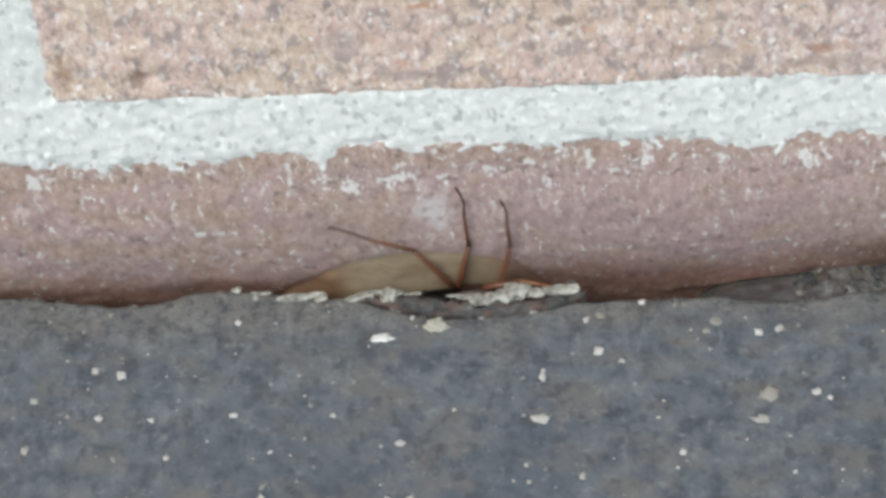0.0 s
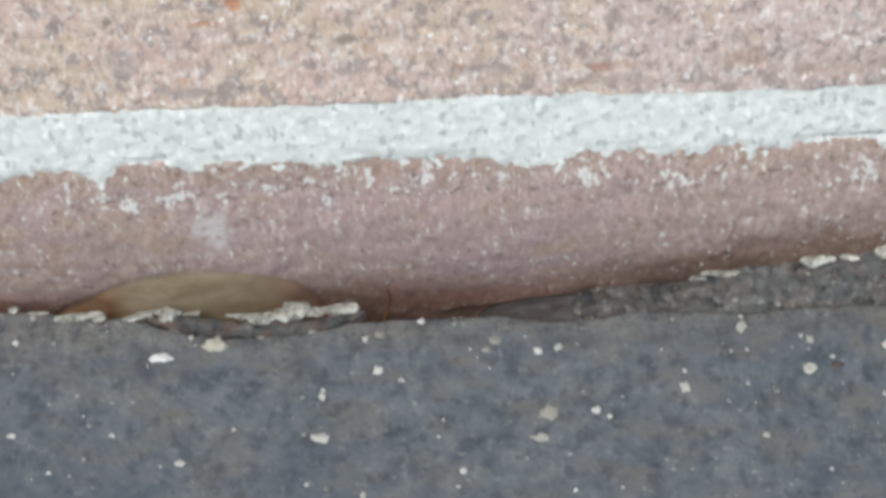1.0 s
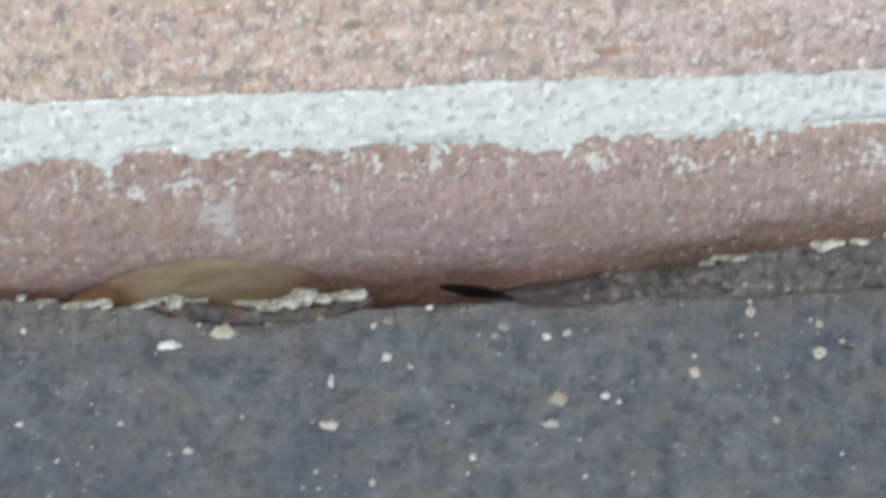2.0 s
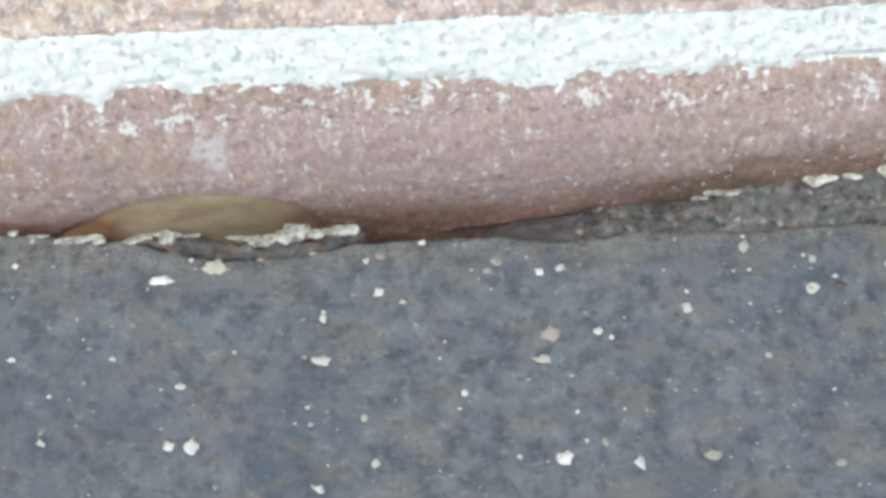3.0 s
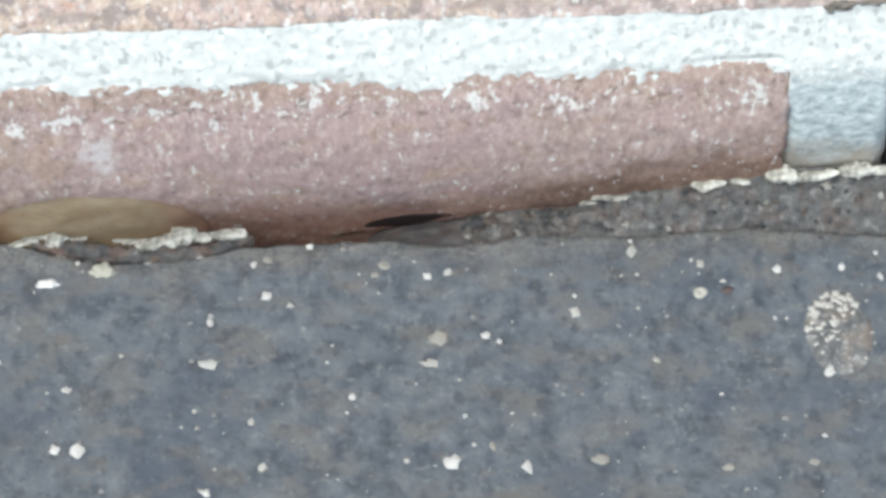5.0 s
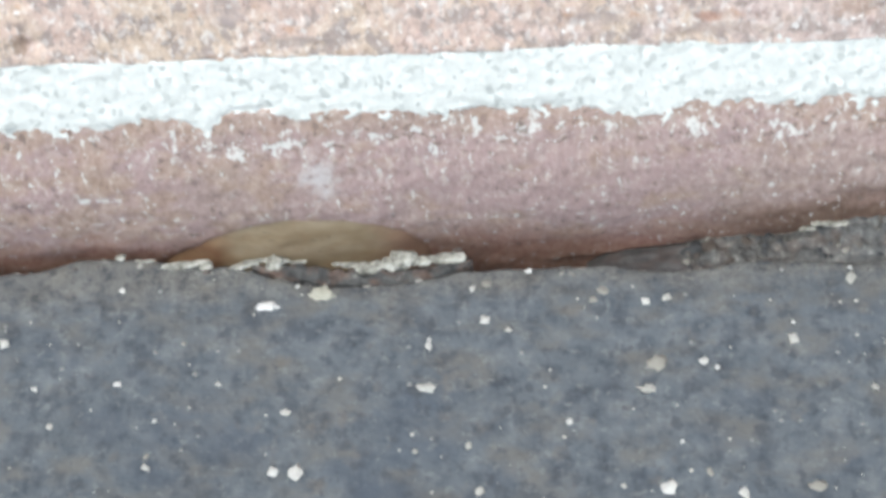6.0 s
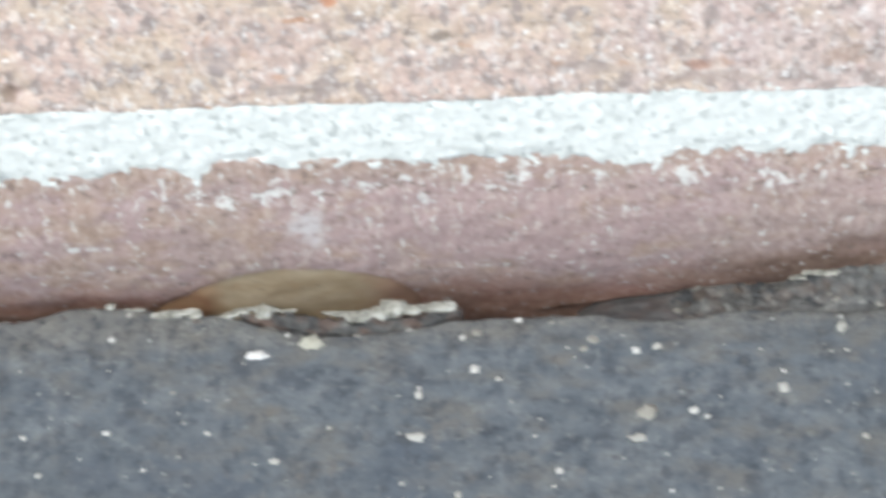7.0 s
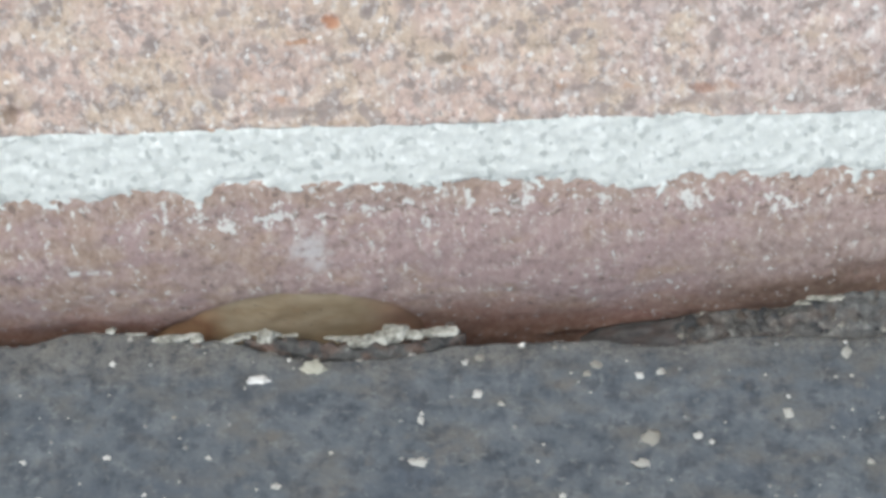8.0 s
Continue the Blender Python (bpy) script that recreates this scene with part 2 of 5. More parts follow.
def lower_brick_material():
    n = Nodes("mauve_brick", 0.8)
    fine = n.noise(1.05 * MM, 3, 0.72, n.stretched(1, 1, 0.64), 0.3)
    mauve = n.ramp(fine, [(0.28, (0.285, 0.207, 0.20)), (0.44, (0.37, 0.264, 0.252)), (0.57, (0.405, 0.297, 0.284)), (0.72, (0.475, 0.375, 0.36))])
    warm = n.ramp(fine, [(0.28, (0.275, 0.20, 0.178)), (0.5, (0.37, 0.277, 0.248)), (0.72, (0.475, 0.375, 0.335))])
    east = n.sum(n.noise(13 * MM, 3), n.sum(n.span(n.axis("X"), 12 * MM, 46 * MM), 0.22, "MULTIPLY"))
    c = n.mix(n.ramp(east, [(0.46, 0.0), (0.64, 0.85)]), mauve, warm)
    c = n.mix(n.ramp(n.noise(1.8 * MM, 3, 0.6, n.stretched(1.2, 1, 0.6)), [(0.31, 0.55), (0.38, 0.0)]), c, (0.17, 0.13, 0.125))
    # pale marks: sparse towards the foot, thicker above
    up = n.sum(n.span(n.axis("Z"), -4 * MM, 12 * MM), 0.045, "MULTIPLY")
    salt = n.sum(n.noise(0.95 * MM, 3, 0.65, n.stretched(1, 1, 0.62)), n.sum(up, 1.3, "MULTIPLY"))
    c = n.mix(n.ramp(salt, [(0.615, 0.0), (0.69, 0.6)]), c, (0.55, 0.465, 0.42))
    pepper = n.sum(n.noise(1.2 * MM, 3, 0.6, n.stretched(1.1, 1, 0.7), 0.2), up)
    c = n.mix(n.ramp(pepper, [(0.63, 0.0), (0.70, 0.5)]), c, (0.23, 0.17, 0.15))
    marks = n.sum(n.noise(1.7 * MM, 3, 0.6, n.stretched(1.2, 1, 0.6)), up)
    c = n.mix(n.ramp(marks, [(0.655, 0.0), (0.73, 0.55)]), c, (0.57, 0.495, 0.455))
    sand = n.grains(0.55 * MM, n.stretched(1, 1, 0.62))
    c = n.mix(n.ramp(sand, [(0.93, 0.0), (0.99, 0.35)]), c, (0.50, 0.42, 0.39))
    c = n.mix(n.ramp(sand, [(0.03, 0.3), (0.12, 0.0)]), c, (0.20, 0.15, 0.14))
    # tan clouds, most of them towards the near end
    near = n.sum(n.noise(4.5 * MM, 4, 0.65, n.stretched(0.8, 1, 1.1)), n.sum(n.span(n.axis("X"), -18 * MM, -52 * MM), 0.10, "MULTIPLY"))
    c = n.mix(n.ramp(near, [(0.54, 0.0), (0.66, 0.55)]), c, n.ramp(fine, [(0.3, (0.27, 0.185, 0.13)), (0.5, (0.385, 0.275, 0.205)), (0.7, (0.49, 0.38, 0.30))]))
    z = n.axis("Z")
    # rust-coloured weathering in irregular tongues along the foot of the brick
    high = n.sum(n.span(n.axis("X"), 8 * MM, 56 * MM), 9.5 * MM, "MULTIPLY")   # the brown climbs with the fillet
    foot = n.sum(n.span(n.sum(z, high, "SUBTRACT"), 2.0 * MM, -10.5 * MM), n.sum(n.sum(n.noise(8 * MM, 4, 0.6, n.stretched(1, 1, 0.6)), 0.5, "SUBTRACT"), 0.9, "MULTIPLY"))
    rust = n.mix(n.noise(5 * MM, 3), n.ramp(fine, [(0.3, (0.265, 0.116, 0.088)), (0.5, (0.35, 0.168, 0.13)), (0.7, (0.41, 0.25, 0.207))]), n.ramp(fine, [(0.3, (0.255, 0.147, 0.107)), (0.5, (0.33, 0.207, 0.154)), (0.7, (0.42, 0.287, 0.225))]))
    c = n.mix(n.ramp(foot, [(0.30, 0.0), (0.80, 0.85)]), c, rust)
    # a ragged darker brown band above the cement fillet
    brown_band = n.sum(n.span(n.sum(z, high, "SUBTRACT"), 3.6 * MM, -8.0 * MM), n.sum(n.sum(n.noise(3.5 * MM, 5, 0.7), 0.5, "SUBTRACT"), 1.5, "MULTIPLY"))
    brown_band = n.sum(n.ramp(brown_band, [(0.22, 0.0), (0.85, 0.95)]), n.span(n.axis("X"), 6 * MM, 24 * MM), "MULTIPLY")
    c = n.mix(brown_band, c, n.ramp(fine, [(0.3, (0.128, 0.076, 0.054)), (0.5, (0.178, 0.112, 0.082)), (0.7, (0.245, 0.167, 0.127))]))
    # orange-brown scale and lime bloom near the upper edge
    band = n.span(z, 7 * MM, 17.5 * MM)
    scale = n.sum(n.sum(band, 0.5, "MULTIPLY"), n.sum(n.noise(3.5 * MM, 4, 0.6, n.stretched(0.6, 1, 1)), 0.5, "MULTIPLY"))
    ochre = n.ramp(fine, [(0.3, (0.205, 0.145, 0.115)), (0.43, (0.35, 0.25, 0.195)), (0.58, (0.43, 0.325, 0.265)), (0.7, (0.58, 0.50, 0.44))])
    c = n.mix(n.ramp(scale, [(0.57, 0.0), (0.72, 0.65)]), c, ochre)
    for x, h, wide, high in ((-35.5, 9.5, 3.2, 2.6), (-47, 8.2, 5.0, 2.0), (-55, 8.6, 5.0, 1.6), (-60, 13.8, 5, 1.6), (4.0, 15.6, 4.0, 1.0)):
        c = n.mix(n.sum(n.spot(x * MM, h * MM, wide * MM, high * MM, 2 * MM), 0.6, "MULTIPLY"), c, ochre)
    window = n.sum(n.span(z, 8.5 * MM, 14 * MM), n.span(z, 21 * MM, 15.5 * MM), "MULTIPLY")
    where = n.sum(window, n.ramp(n.noise(7 * MM, 3, 0.6), [(0.42, 0.1), (0.60, 0.55)]), "MULTIPLY")
    for x, h, wide, high in ((-36.4, 14.5, 1.8, 4.0), (-33.0, 12.0, 3.0, 1.8), (-28.3, 13.6, 3.2, 2.8), (-18.5, 13.8, 2.2, 1.6), (-12.8, 12.2, 1.4, 1.4), (-8.6, 14.8, 1.5, 2.2), (-3.2, 14.2, 2.6, 1.6), (14.4, 14.4, 3.4, 2.2), (22.8, 13.2, 2.6, 2.6), (43.0, 14.0, 2.4, 3.0), (-66, 14.6, 2.2, 2.4), (-48, 5.1, 3.4, 0.8)):
        where = n.sum(where, n.spot(x * MM, h * MM, wide * MM, high * MM, 2.2 * MM), "MAXIMUM")
    flecks = n.noise(1.05 * MM, 4, 0.7, n.stretched(1.1, 1, 0.6), 0.2)
    bloom = n.sum(flecks, n.sum(where, 0.15, "MULTIPLY"))
    c = n.mix(n.ramp(bloom, [(0.61, 0.0), (0.67, 0.9)]), c, (0.66, 0.645, 0.615))
    # dark pits where the lime has dropped out
    pits = n.sum(n.noise(1.5 * MM, 3, 0.65), n.sum(window, 0.07, "MULTIPLY"))
    c = n.mix(n.ramp(pits, [(0.64, 0.0), (0.70, 0.75)]), c, (0.19, 0.142, 0.12))
    # one pale smear
    x = n.axis("X")
    dx, dz = n.sum(n.sum(x, 24.9 * MM, "ADD"), 1 / (2.6 * MM), "MULTIPLY"), n.sum(n.sum(z, 7.6 * MM, "SUBTRACT"), 1 / (4.6 * MM), "MULTIPLY")
    r = n.sum(n.sum(dx, dx, "MULTIPLY"), n.sum(dz, dz, "MULTIPLY"))
    smear = n.sum(n.ramp(r, [(0.0, 0.75), (1.0, 0.0)]), n.ramp(n.noise(2.2 * MM, 4, 0.75), [(0.35, 0.0), (0.65, 1.0)]), "MULTIPLY")
    c = n.mix(n.ramp(smear, [(0.05, 0.0), (0.45, 0.75)]), c, (0.60, 0.565, 0.56))
    h = n.sum(n.noise(0.9 * MM, 3, 0.6, n.stretched(1, 1, 0.65)), n.sum(n.noise(2.5 * MM, 2), 0.8, "MULTIPLY"))
    return n.done(c, h, 0.22 * MM, 0.55)


def mortar_material():
    n = Nodes("lime_mortar", 0.9)
    tall = n.stretched(0.9, 1, 0.66)
    c = n.ramp(n.noise(1.5 * MM, 4, 0.7, tall), [(0.32, (0.60, 0.610, 0.584)), (0.5, (0.683, 0.691, 0.662)), (0.66, (0.76, 0.766, 0.737))])
    # sand: each grain has its own tone, a few are grey and a few bright
    sand = n.grains(0.55 * MM, tall)
    c = n.mix(n.ramp(sand, [(0.05, 0.75), (0.16, 0.0)]), c, (0.42, 0.436, 0.417))
    c = n.mix(n.ramp(sand, [(0.80, 0.0), (0.97, 0.8)]), c, (0.86, 0.862, 0.835))
    c = n.mix(n.ramp(n.noise(1.3 * MM, 3, 0.7, n.stretched(0.8, 1, 0.9), 0.4), [(0.65, 0.0), (0.69, 0.65)]), c, (0.40, 0.413, 0.395))
    c = n.mix(n.ramp(n.noise(9 * MM, 2), [(0.4, 0.0), (0.7, 0.2)]), c, (0.62, 0.635, 0.61))
    h = n.sum(n.sum(sand, 0.35, "MULTIPLY"), n.noise(1.3 * MM, 4, 0.65, tall))
    return n.done(c, h, 0.2 * MM, 0.3)


def grey_joint_material():
    n = Nodes("grey_joint", 0.9)
    c = n.ramp(n.noise(0.9 * MM, 4, 0.8, n.stretched(0.6, 1, 1.0)), [(0.36, (0.27, 0.31, 0.315)), (0.48, (0.415, 0.468, 0.472)), (0.62, (0.60, 0.645, 0.64))])
    # whiter towards the top, darker and browner towards the bottom, in ragged patches
    z = n.axis("Z")
    white = n.sum(n.span(z, 11 * MM, 21 * MM), n.sum(n.sum(n.noise(3 * MM, 4, 0.7), 0.5, "SUBTRACT"), 1.8, "MULTIPLY"))
    c = n.mix(n.ramp(white, [(0.35, 0.0), (0.75, 0.9)]), c, n.ramp(n.noise(0.9 * MM, 3, 0.8), [(0.35, (0.46, 0.47, 0.45)), (0.5, (0.64, 0.65, 0.625)), (0.65, (0.78, 0.78, 0.755))]))
    low_brown = n.sum(n.span(z, 9 * MM, 0 * MM), n.sum(n.sum(n.noise(2.6 * MM, 4, 0.7), 0.5, "SUBTRACT"), 1.4, "MULTIPLY"))
    c = n.mix(n.ramp(low_brown, [(0.35, 0.0), (0.95, 0.85)]), c, (0.33, 0.285, 0.235))
    h = n.sum(n.noise(0.8 * MM, 4, 0.75, n.stretched(0.6, 1, 1)), n.noise(1.6 * MM, 3))
    return n.done(c, h, 0.2 * MM, 0.4)


def asphalt_material():
    n = Nodes("asphalt", 0.75, 0.35)
    c = n.ramp(n.noise(2.4 * MM, 4, 0.6, n.stretched(1, 0.78, 1)), [(0.30, (0.040, 0.048, 0.06)), (0.42, (0.078, 0.090, 0.104)), (0.58, (0.098, 0.110, 0.124)), (0.74, (0.14, 0.15, 0.158))])
    c = n.mix(n.ramp(n.noise(5 * MM, 4, 0.6, n.stretched(0.7, 1.2, 1)), [(0.48, 0.0), (0.66, 0.65)]), c, (0.116, 0.110, 0.10))
    c = n.mix(n.ramp(n.noise(2.1 * MM, 2, 0.5, n.stretched(1, 0.78, 1)), [(0.53, 0.0), (0.72, 0.6)]), c, (0.034, 0.040, 0.052))
    c = n.mix(n.ramp(n.noise(9 * MM, 3, 0.5, n.stretched(0.6, 1, 1)), [(0.54, 0.0), (0.68, 0.6)]), c, (0.058, 0.072, 0.094))
    c = n.mix(n.ramp(n.noise(1.2 * MM, 3, 0.65), [(0.58, 0.0), (0.70, 0.55)]), c, (0.17, 0.18, 0.18))
    c = n.mix(n.ramp(n.noise(1.5 * MM, 2, 0.6, n.stretched(1, 0.78, 1)), [(0.32, 0.6), (0.42, 0.0)]), c, (0.045, 0.05, 0.06))
    # dark worn patches
    for x, y, w, h in ((-34, -24, 4.5, 3.5), (37.5, -24, 3.0, 2.6), (44, -25.5, 8, 2.0), (22.5, -35, 4.0, 3.0), (-48, -21, 3, 2.5), (-19, -32, 4, 3)):
        dx, dy = n.sum(n.sum(n.axis("X"), x * MM, "SUBTRACT"), 1 / (w * MM), "MULTIPLY"), n.sum(n.sum(n.axis("Y"), y * MM, "SUBTRACT"), 1 / (h * MM), "MULTIPLY")
        r = n.sum(n.sum(dx, dx, "MULTIPLY"), n.sum(dy, dy, "MULTIPLY"))
        c = n.mix(n.ramp(n.sum(n.sum(r, 0.4, "MULTIPLY"), n.noise(2.5 * MM, 3, 0.6)), [(0.5, 0.55), (0.95, 0.0)]), c, (0.052, 0.064, 0.085))
    # pale dust blown against the edge
    dust = n.sum(n.span(n.axis("Y"), -7.5 * MM, -2 * MM), n.sum(n.sum(n.noise(5 * MM, 4, 0.65), 0.5, "SUBTRACT"), 1.4, "MULTIPLY"))
    c = n.mix(n.ramp(dust, [(0.2, 0.0), (0.9, 0.6)]), c, n.ramp(n.noise(1.0 * MM, 4, 0.75), [(0.36, (0.03, 0.03, 0.032)), (0.5, (0.12, 0.112, 0.10)), (0.62, (0.16, 0.15, 0.135)), (0.72, (0.30, 0.29, 0.26))]))
    c = n.mix(n.ramp(n.noise(3.4 * MM, 3, 0.6), [(0.60, 0.0), (0.74, 0.45)]), c, (0.135, 0.118, 0.10))
    h = n.sum(n.noise(0.9 * MM, 3), n.sum(n.noise(2.4 * MM, 3), 1.2, "MULTIPLY"))
    return n.done(c, h, 0.35 * MM, 0.4)


def rubble_material(name="dirty_cement", brown=0.22, light=1.0):
    n = Nodes(name, 0.9)
    tones = ((0.32, (0.045, 0.043, 0.043)), (0.48, (0.082, 0.081, 0.080)), (0.60, (0.118, 0.116, 0.112)), (0.72, (0.24, 0.235, 0.22)))
    c = n.ramp(n.noise(1.2 * MM, 4, 0.75, None, 0.3), [(p, tuple(v * light for v in colour)) for p, colour in tones])
    c = n.mix(n.ramp(n.noise(2.6 * MM, 3), [(0.48, 0.0), (0.62, brown)]), c, (0.140, 0.085, 0.063))
    return n.done(c, n.noise(1.2 * MM, 4, 0.65), 0.5 * MM, 0.8)


def stone_material():
    n = Nodes("fillet_stone", 0.85)
    c = n.ramp(n.random(), [(0.0, (0.045, 0.047, 0.052)), (0.35, (0.075, 0.077, 0.082)), (0.6, (0.105, 0.082, 0.068)), (0.8, (0.14, 0.135, 0.125)), (0.9, (0.30, 0.285, 0.25)), (1.0, (0.44, 0.42, 0.38))])
    c = n.mix(n.ramp(n.noise(0.5 * MM, 3), [(0.4, 0.5), (0.6, 0.0)]), c, (0.05, 0.047, 0.045))
    return n.done(c, n.noise(0.4 * MM), 0.15 * MM, 0.6)


def crumb_material(name="pale_crumb", light=1.0):
    n = Nodes(name, 0.9)
    tones = ((0.37, (0.115, 0.109, 0.093)), (0.47, (0.225, 0.218, 0.19)), (0.57, (0.33, 0.323, 0.288)), (0.70, (0.48, 0.472, 0.435)))
    c = n.ramp(n.noise(1.2 * MM, 4, 0.7), [(p, tuple(v * light for v in colour)) for p, colour in tones])
    return n.done(c, n.noise(0.7 * MM, 4), 0.3 * MM, 0.6)


def chip_material():
    n = Nodes("pale_stone", 0.6)
    c = n.ramp(n.random(), [(0.0, (0.33, 0.322, 0.29)), (0.4, (0.44, 0.434, 0.405)), (1.0, (0.59, 0.585, 0.565))])
    c = n.mix(n.ramp(n.noise(0.6 * MM, 3), [(0.48, 0.0), (0.66, 0.65)]), c, (0.28, 0.27, 0.24))
    return n.done(c, n.noise(0.4 * MM), 0.1 * MM, 0.6)


def clay_material():
    n = Nodes("olive_clay", 0.65)
    c = n.ramp(n.noise(4.5 * MM, 3, 0.6, n.stretched(0.8, 1, 1.3)), [(0.36, (0.24, 0.176, 0.108)), (0.5, (0.287, 0.22, 0.144)), (0.64, (0.338, 0.268, 0.184))])
    side = n.sum(n.axis("X"), n.sum(n.noise(5 * MM, 3), 6 * MM, "MULTIPLY"))
    c = n.mix(n.ramp(n.span(side, -38 * MM, -28 * MM), [(0.35, 0.9), (0.62, 0.0)]), c, n.ramp(n.noise(3 * MM, 3), [(0.4, (0.20, 0.10, 0.055)), (0.6, (0.27, 0.155, 0.088))]))
    c = n.mix(n.ramp(n.span(side, -18 * MM, -11 * MM), [(0.0, 0.0), (0.6, 0.9)]), c, (0.26, 0.15, 0.105))
    # a warm rim and fine dark specks
    c = n.mix(n.ramp(n.noise(2.2 * MM, 3, 0.6), [(0.54, 0.0), (0.70, 0.35)]), c, (0.225, 0.136, 0.077))
    c = n.mix(n.ramp(n.noise(0.9 * MM, 2), [(0.68, 0.0), (0.73, 0.6)]), c, (0.12, 0.09, 0.06))
    return n.done(c, n.noise(1.2 * MM, 3), 0.12 * MM, 0.4)


def pebble_material():
    n = Nodes("dull_pebble", 0.6)
    c = n.ramp(n.noise(1.6 * MM, 4, 0.7), [(0.35, (0.072, 0.076, 0.080)), (0.5, (0.115, 0.117, 0.118)), (0.66, (0.19, 0.185, 0.175))])
    c = n.mix(n.ramp(n.noise(2.0 * MM, 3, 0.6), [(0.52, 0.0), (0.64, 0.6)]), c, (0.16, 0.125, 0.10))
    c = n.mix(n.ramp(n.noise(0.7 * MM, 3, 0.6), [(0.56, 0.0), (0.66, 0.6)]), c, (0.36, 0.35, 0.33))
    return n.done(c, n.noise(0.9 * MM, 4), 0.35 * MM, 0.8)


def flake_material():
    n = Nodes("grey_flake", 0.8)
    c = n.ramp(n.noise(1.8 * MM, 4, 0.65, n.stretched(0.6, 1, 1)), [(0.34, (0.038, 0.038, 0.039)), (0.5, (0.068, 0.068, 0.069)), (0.68, (0.115, 0.113, 0.112))])
    c = n.mix(n.ramp(n.noise(2.4 * MM, 3), [(0.45, 0.0), (0.62, 0.5)]), c, (0.10, 0.072, 0.064))
    c = n.mix(n.ramp(n.noise(2.0 * MM, 3, 0.6, n.stretched(0.5, 1, 1)), [(0.52, 0.0), (0.66, 0.6)]), c, (0.13, 0.125, 0.13))
    return n.done(c, n.noise(1.2 * MM, 4), 0.25 * MM, 0.6)


def edge_grit_material():
    n = Nodes("edge_grit", 0.85)
    island = n.tree.nodes.new("ShaderNodeNewGeometry").outputs["Random Per Island"]
    c = n.ramp(island, [(0.0, (0.035, 0.035, 0.038)), (0.45, (0.10, 0.095, 0.09)), (0.75, (0.13, 0.09, 0.07)), (0.86, (0.22, 0.21, 0.19)), (1.0, (0.46, 0.44, 0.40))])
    return n.done(n.mix(n.noise(0.4 * MM, 2), c, (0.08, 0.078, 0.075)), n.noise(0.4 * MM), 0.1 * MM, 0.6)


def plain_material(name, colour, rough=0.5, vary=0.3, size=0.8 * MM, spec=0.4):
    n = Nodes(name, rough, spec)
    dark = tuple(v * (1 - vary) for v in colour)
    return n.done(n.mix(n.noise(size, 3), dark, colour), n.noise(size * 0.5, 2), 0.05 * MM, 0.4)


def wing_material(name="smoky_wing", alpha=0.95, light=1.0):
    n = Nodes(name, 0.4, 0.4)
    n.bsdf.inputs["Alpha"].default_value = alpha
    return n.done(n.mix(n.noise(1.2 * MM, 3), (0.012 * light, 0.010 * light, 0.011 * light), (0.026 * light, 0.020 * light, 0.019 * light)), n.noise(0.7 * MM, 2), 0.05 * MM, 0.4)


BUFF, MAUVE, MORTAR, ASPHALT = upper_brick_material(), lower_brick_material(), mortar_material(), asphalt_material()
RUBBLE, CRUMB, CHIP, CLAY, PEBBLE = rubble_material(), crumb_material(), chip_material(), clay_material(), pebble_material()
GREY_JOINT, EDGE_GRIT, FLAKE = grey_joint_material(), edge_grit_material(), flake_material()
LIME_CRUMB = crumb_material("lime_crumb", 1.4)
RIDGE, FILLET_STONE = rubble_material("dark_rubble", 0.5, 0.62), stone_material()
FAINT = plain_material("faint_stone", (0.25, 0.25, 0.245), 0.8, 0.5, 0.9 * MM)
GRAIN = plain_material("white_grain", (0.55, 0.53, 0.485), 0.7, 0.5, 0.7 * MM)
# dark colour that stands for shade in a gap of the joint
GAP_SHADE = plain_material("gap_shade", (0.20, 0.18, 0.155), 0.9, 0.6, 0.9 * MM)
WHITE = plain_material("white_stone", (0.68, 0.675, 0.66), 0.6, 0.4, 0.9 * MM)
TAN = plain_material("tan_stone", (0.36, 0.345, 0.305), 0.8, 0.75, 0.9 * MM)
RING = plain_material("cream_stone", (0.50, 0.49, 0.42), 0.8, 0.5, 0.8 * MM)
CREAM = plain_material("dull_cream_stone", (0.43, 0.42, 0.355), 0.8, 0.5, 0.8 * MM)
RUSTY = plain_material("rusty_stone", (0.11, 0.084, 0.076), 0.8, 0.5, 1.0 * MM)
GRIT = plain_material("pale_grit", (0.50, 0.48, 0.43), 0.8, 0.6, 3 * MM)
WASP_BLACK = plain_material("black_chitin", (0.014, 0.011, 0.010), 0.35)
WASP_ORANGE = plain_material("orange_chitin", (0.13, 0.05, 0.024), 0.4)
WASP_SHIN = plain_material("amber_chitin", (0.21, 0.088, 0.04), 0.4)
WASP_RUST = plain_material("rusty_chitin", (0.035, 0.017, 0.011), 0.4)
WASP_BROWN = plain_material("brown_chitin", (0.09, 0.035, 0.018), 0.4)
WING, HIND_WING = wing_material(), wing_material("brownish_wing", 0.6, 1.6)
PLAIN_WALL = plain_material("plain_brickwork", (0.48, 0.34, 0.28), 0.9, 0.4, 30 * MM)


# ---- building helpers ----
def mesh_object(name, bm, material, parent=None, label="", smooth=True):
    data = bpy.data.meshes.new(name)
    bmesh.ops.recalc_face_normals(bm, faces=bm.faces)
    bm.to_mesh(data)
    bm.free()
    for p in data.polygons:
        p.use_smooth = smooth
    data.materials.append(material)
    ob = new(name, data)
    ob.parent = parent
    return tagged(ob, label)


def raw_object(name, verts, faces, material, parent=None, label="", smooth=True):
    data = bpy.data.meshes.new(name)
    data.from_pydata(verts, [], faces)
    data.update()
    for p in data.polygons:
        p.use_smooth = smooth
    data.materials.append(material)
    ob = new(name, data)
    ob.parent = parent
    return tagged(ob, label)


def part(name, bm, material, parent, label=""):
    return mesh_object(name, bm, material, parent, label)


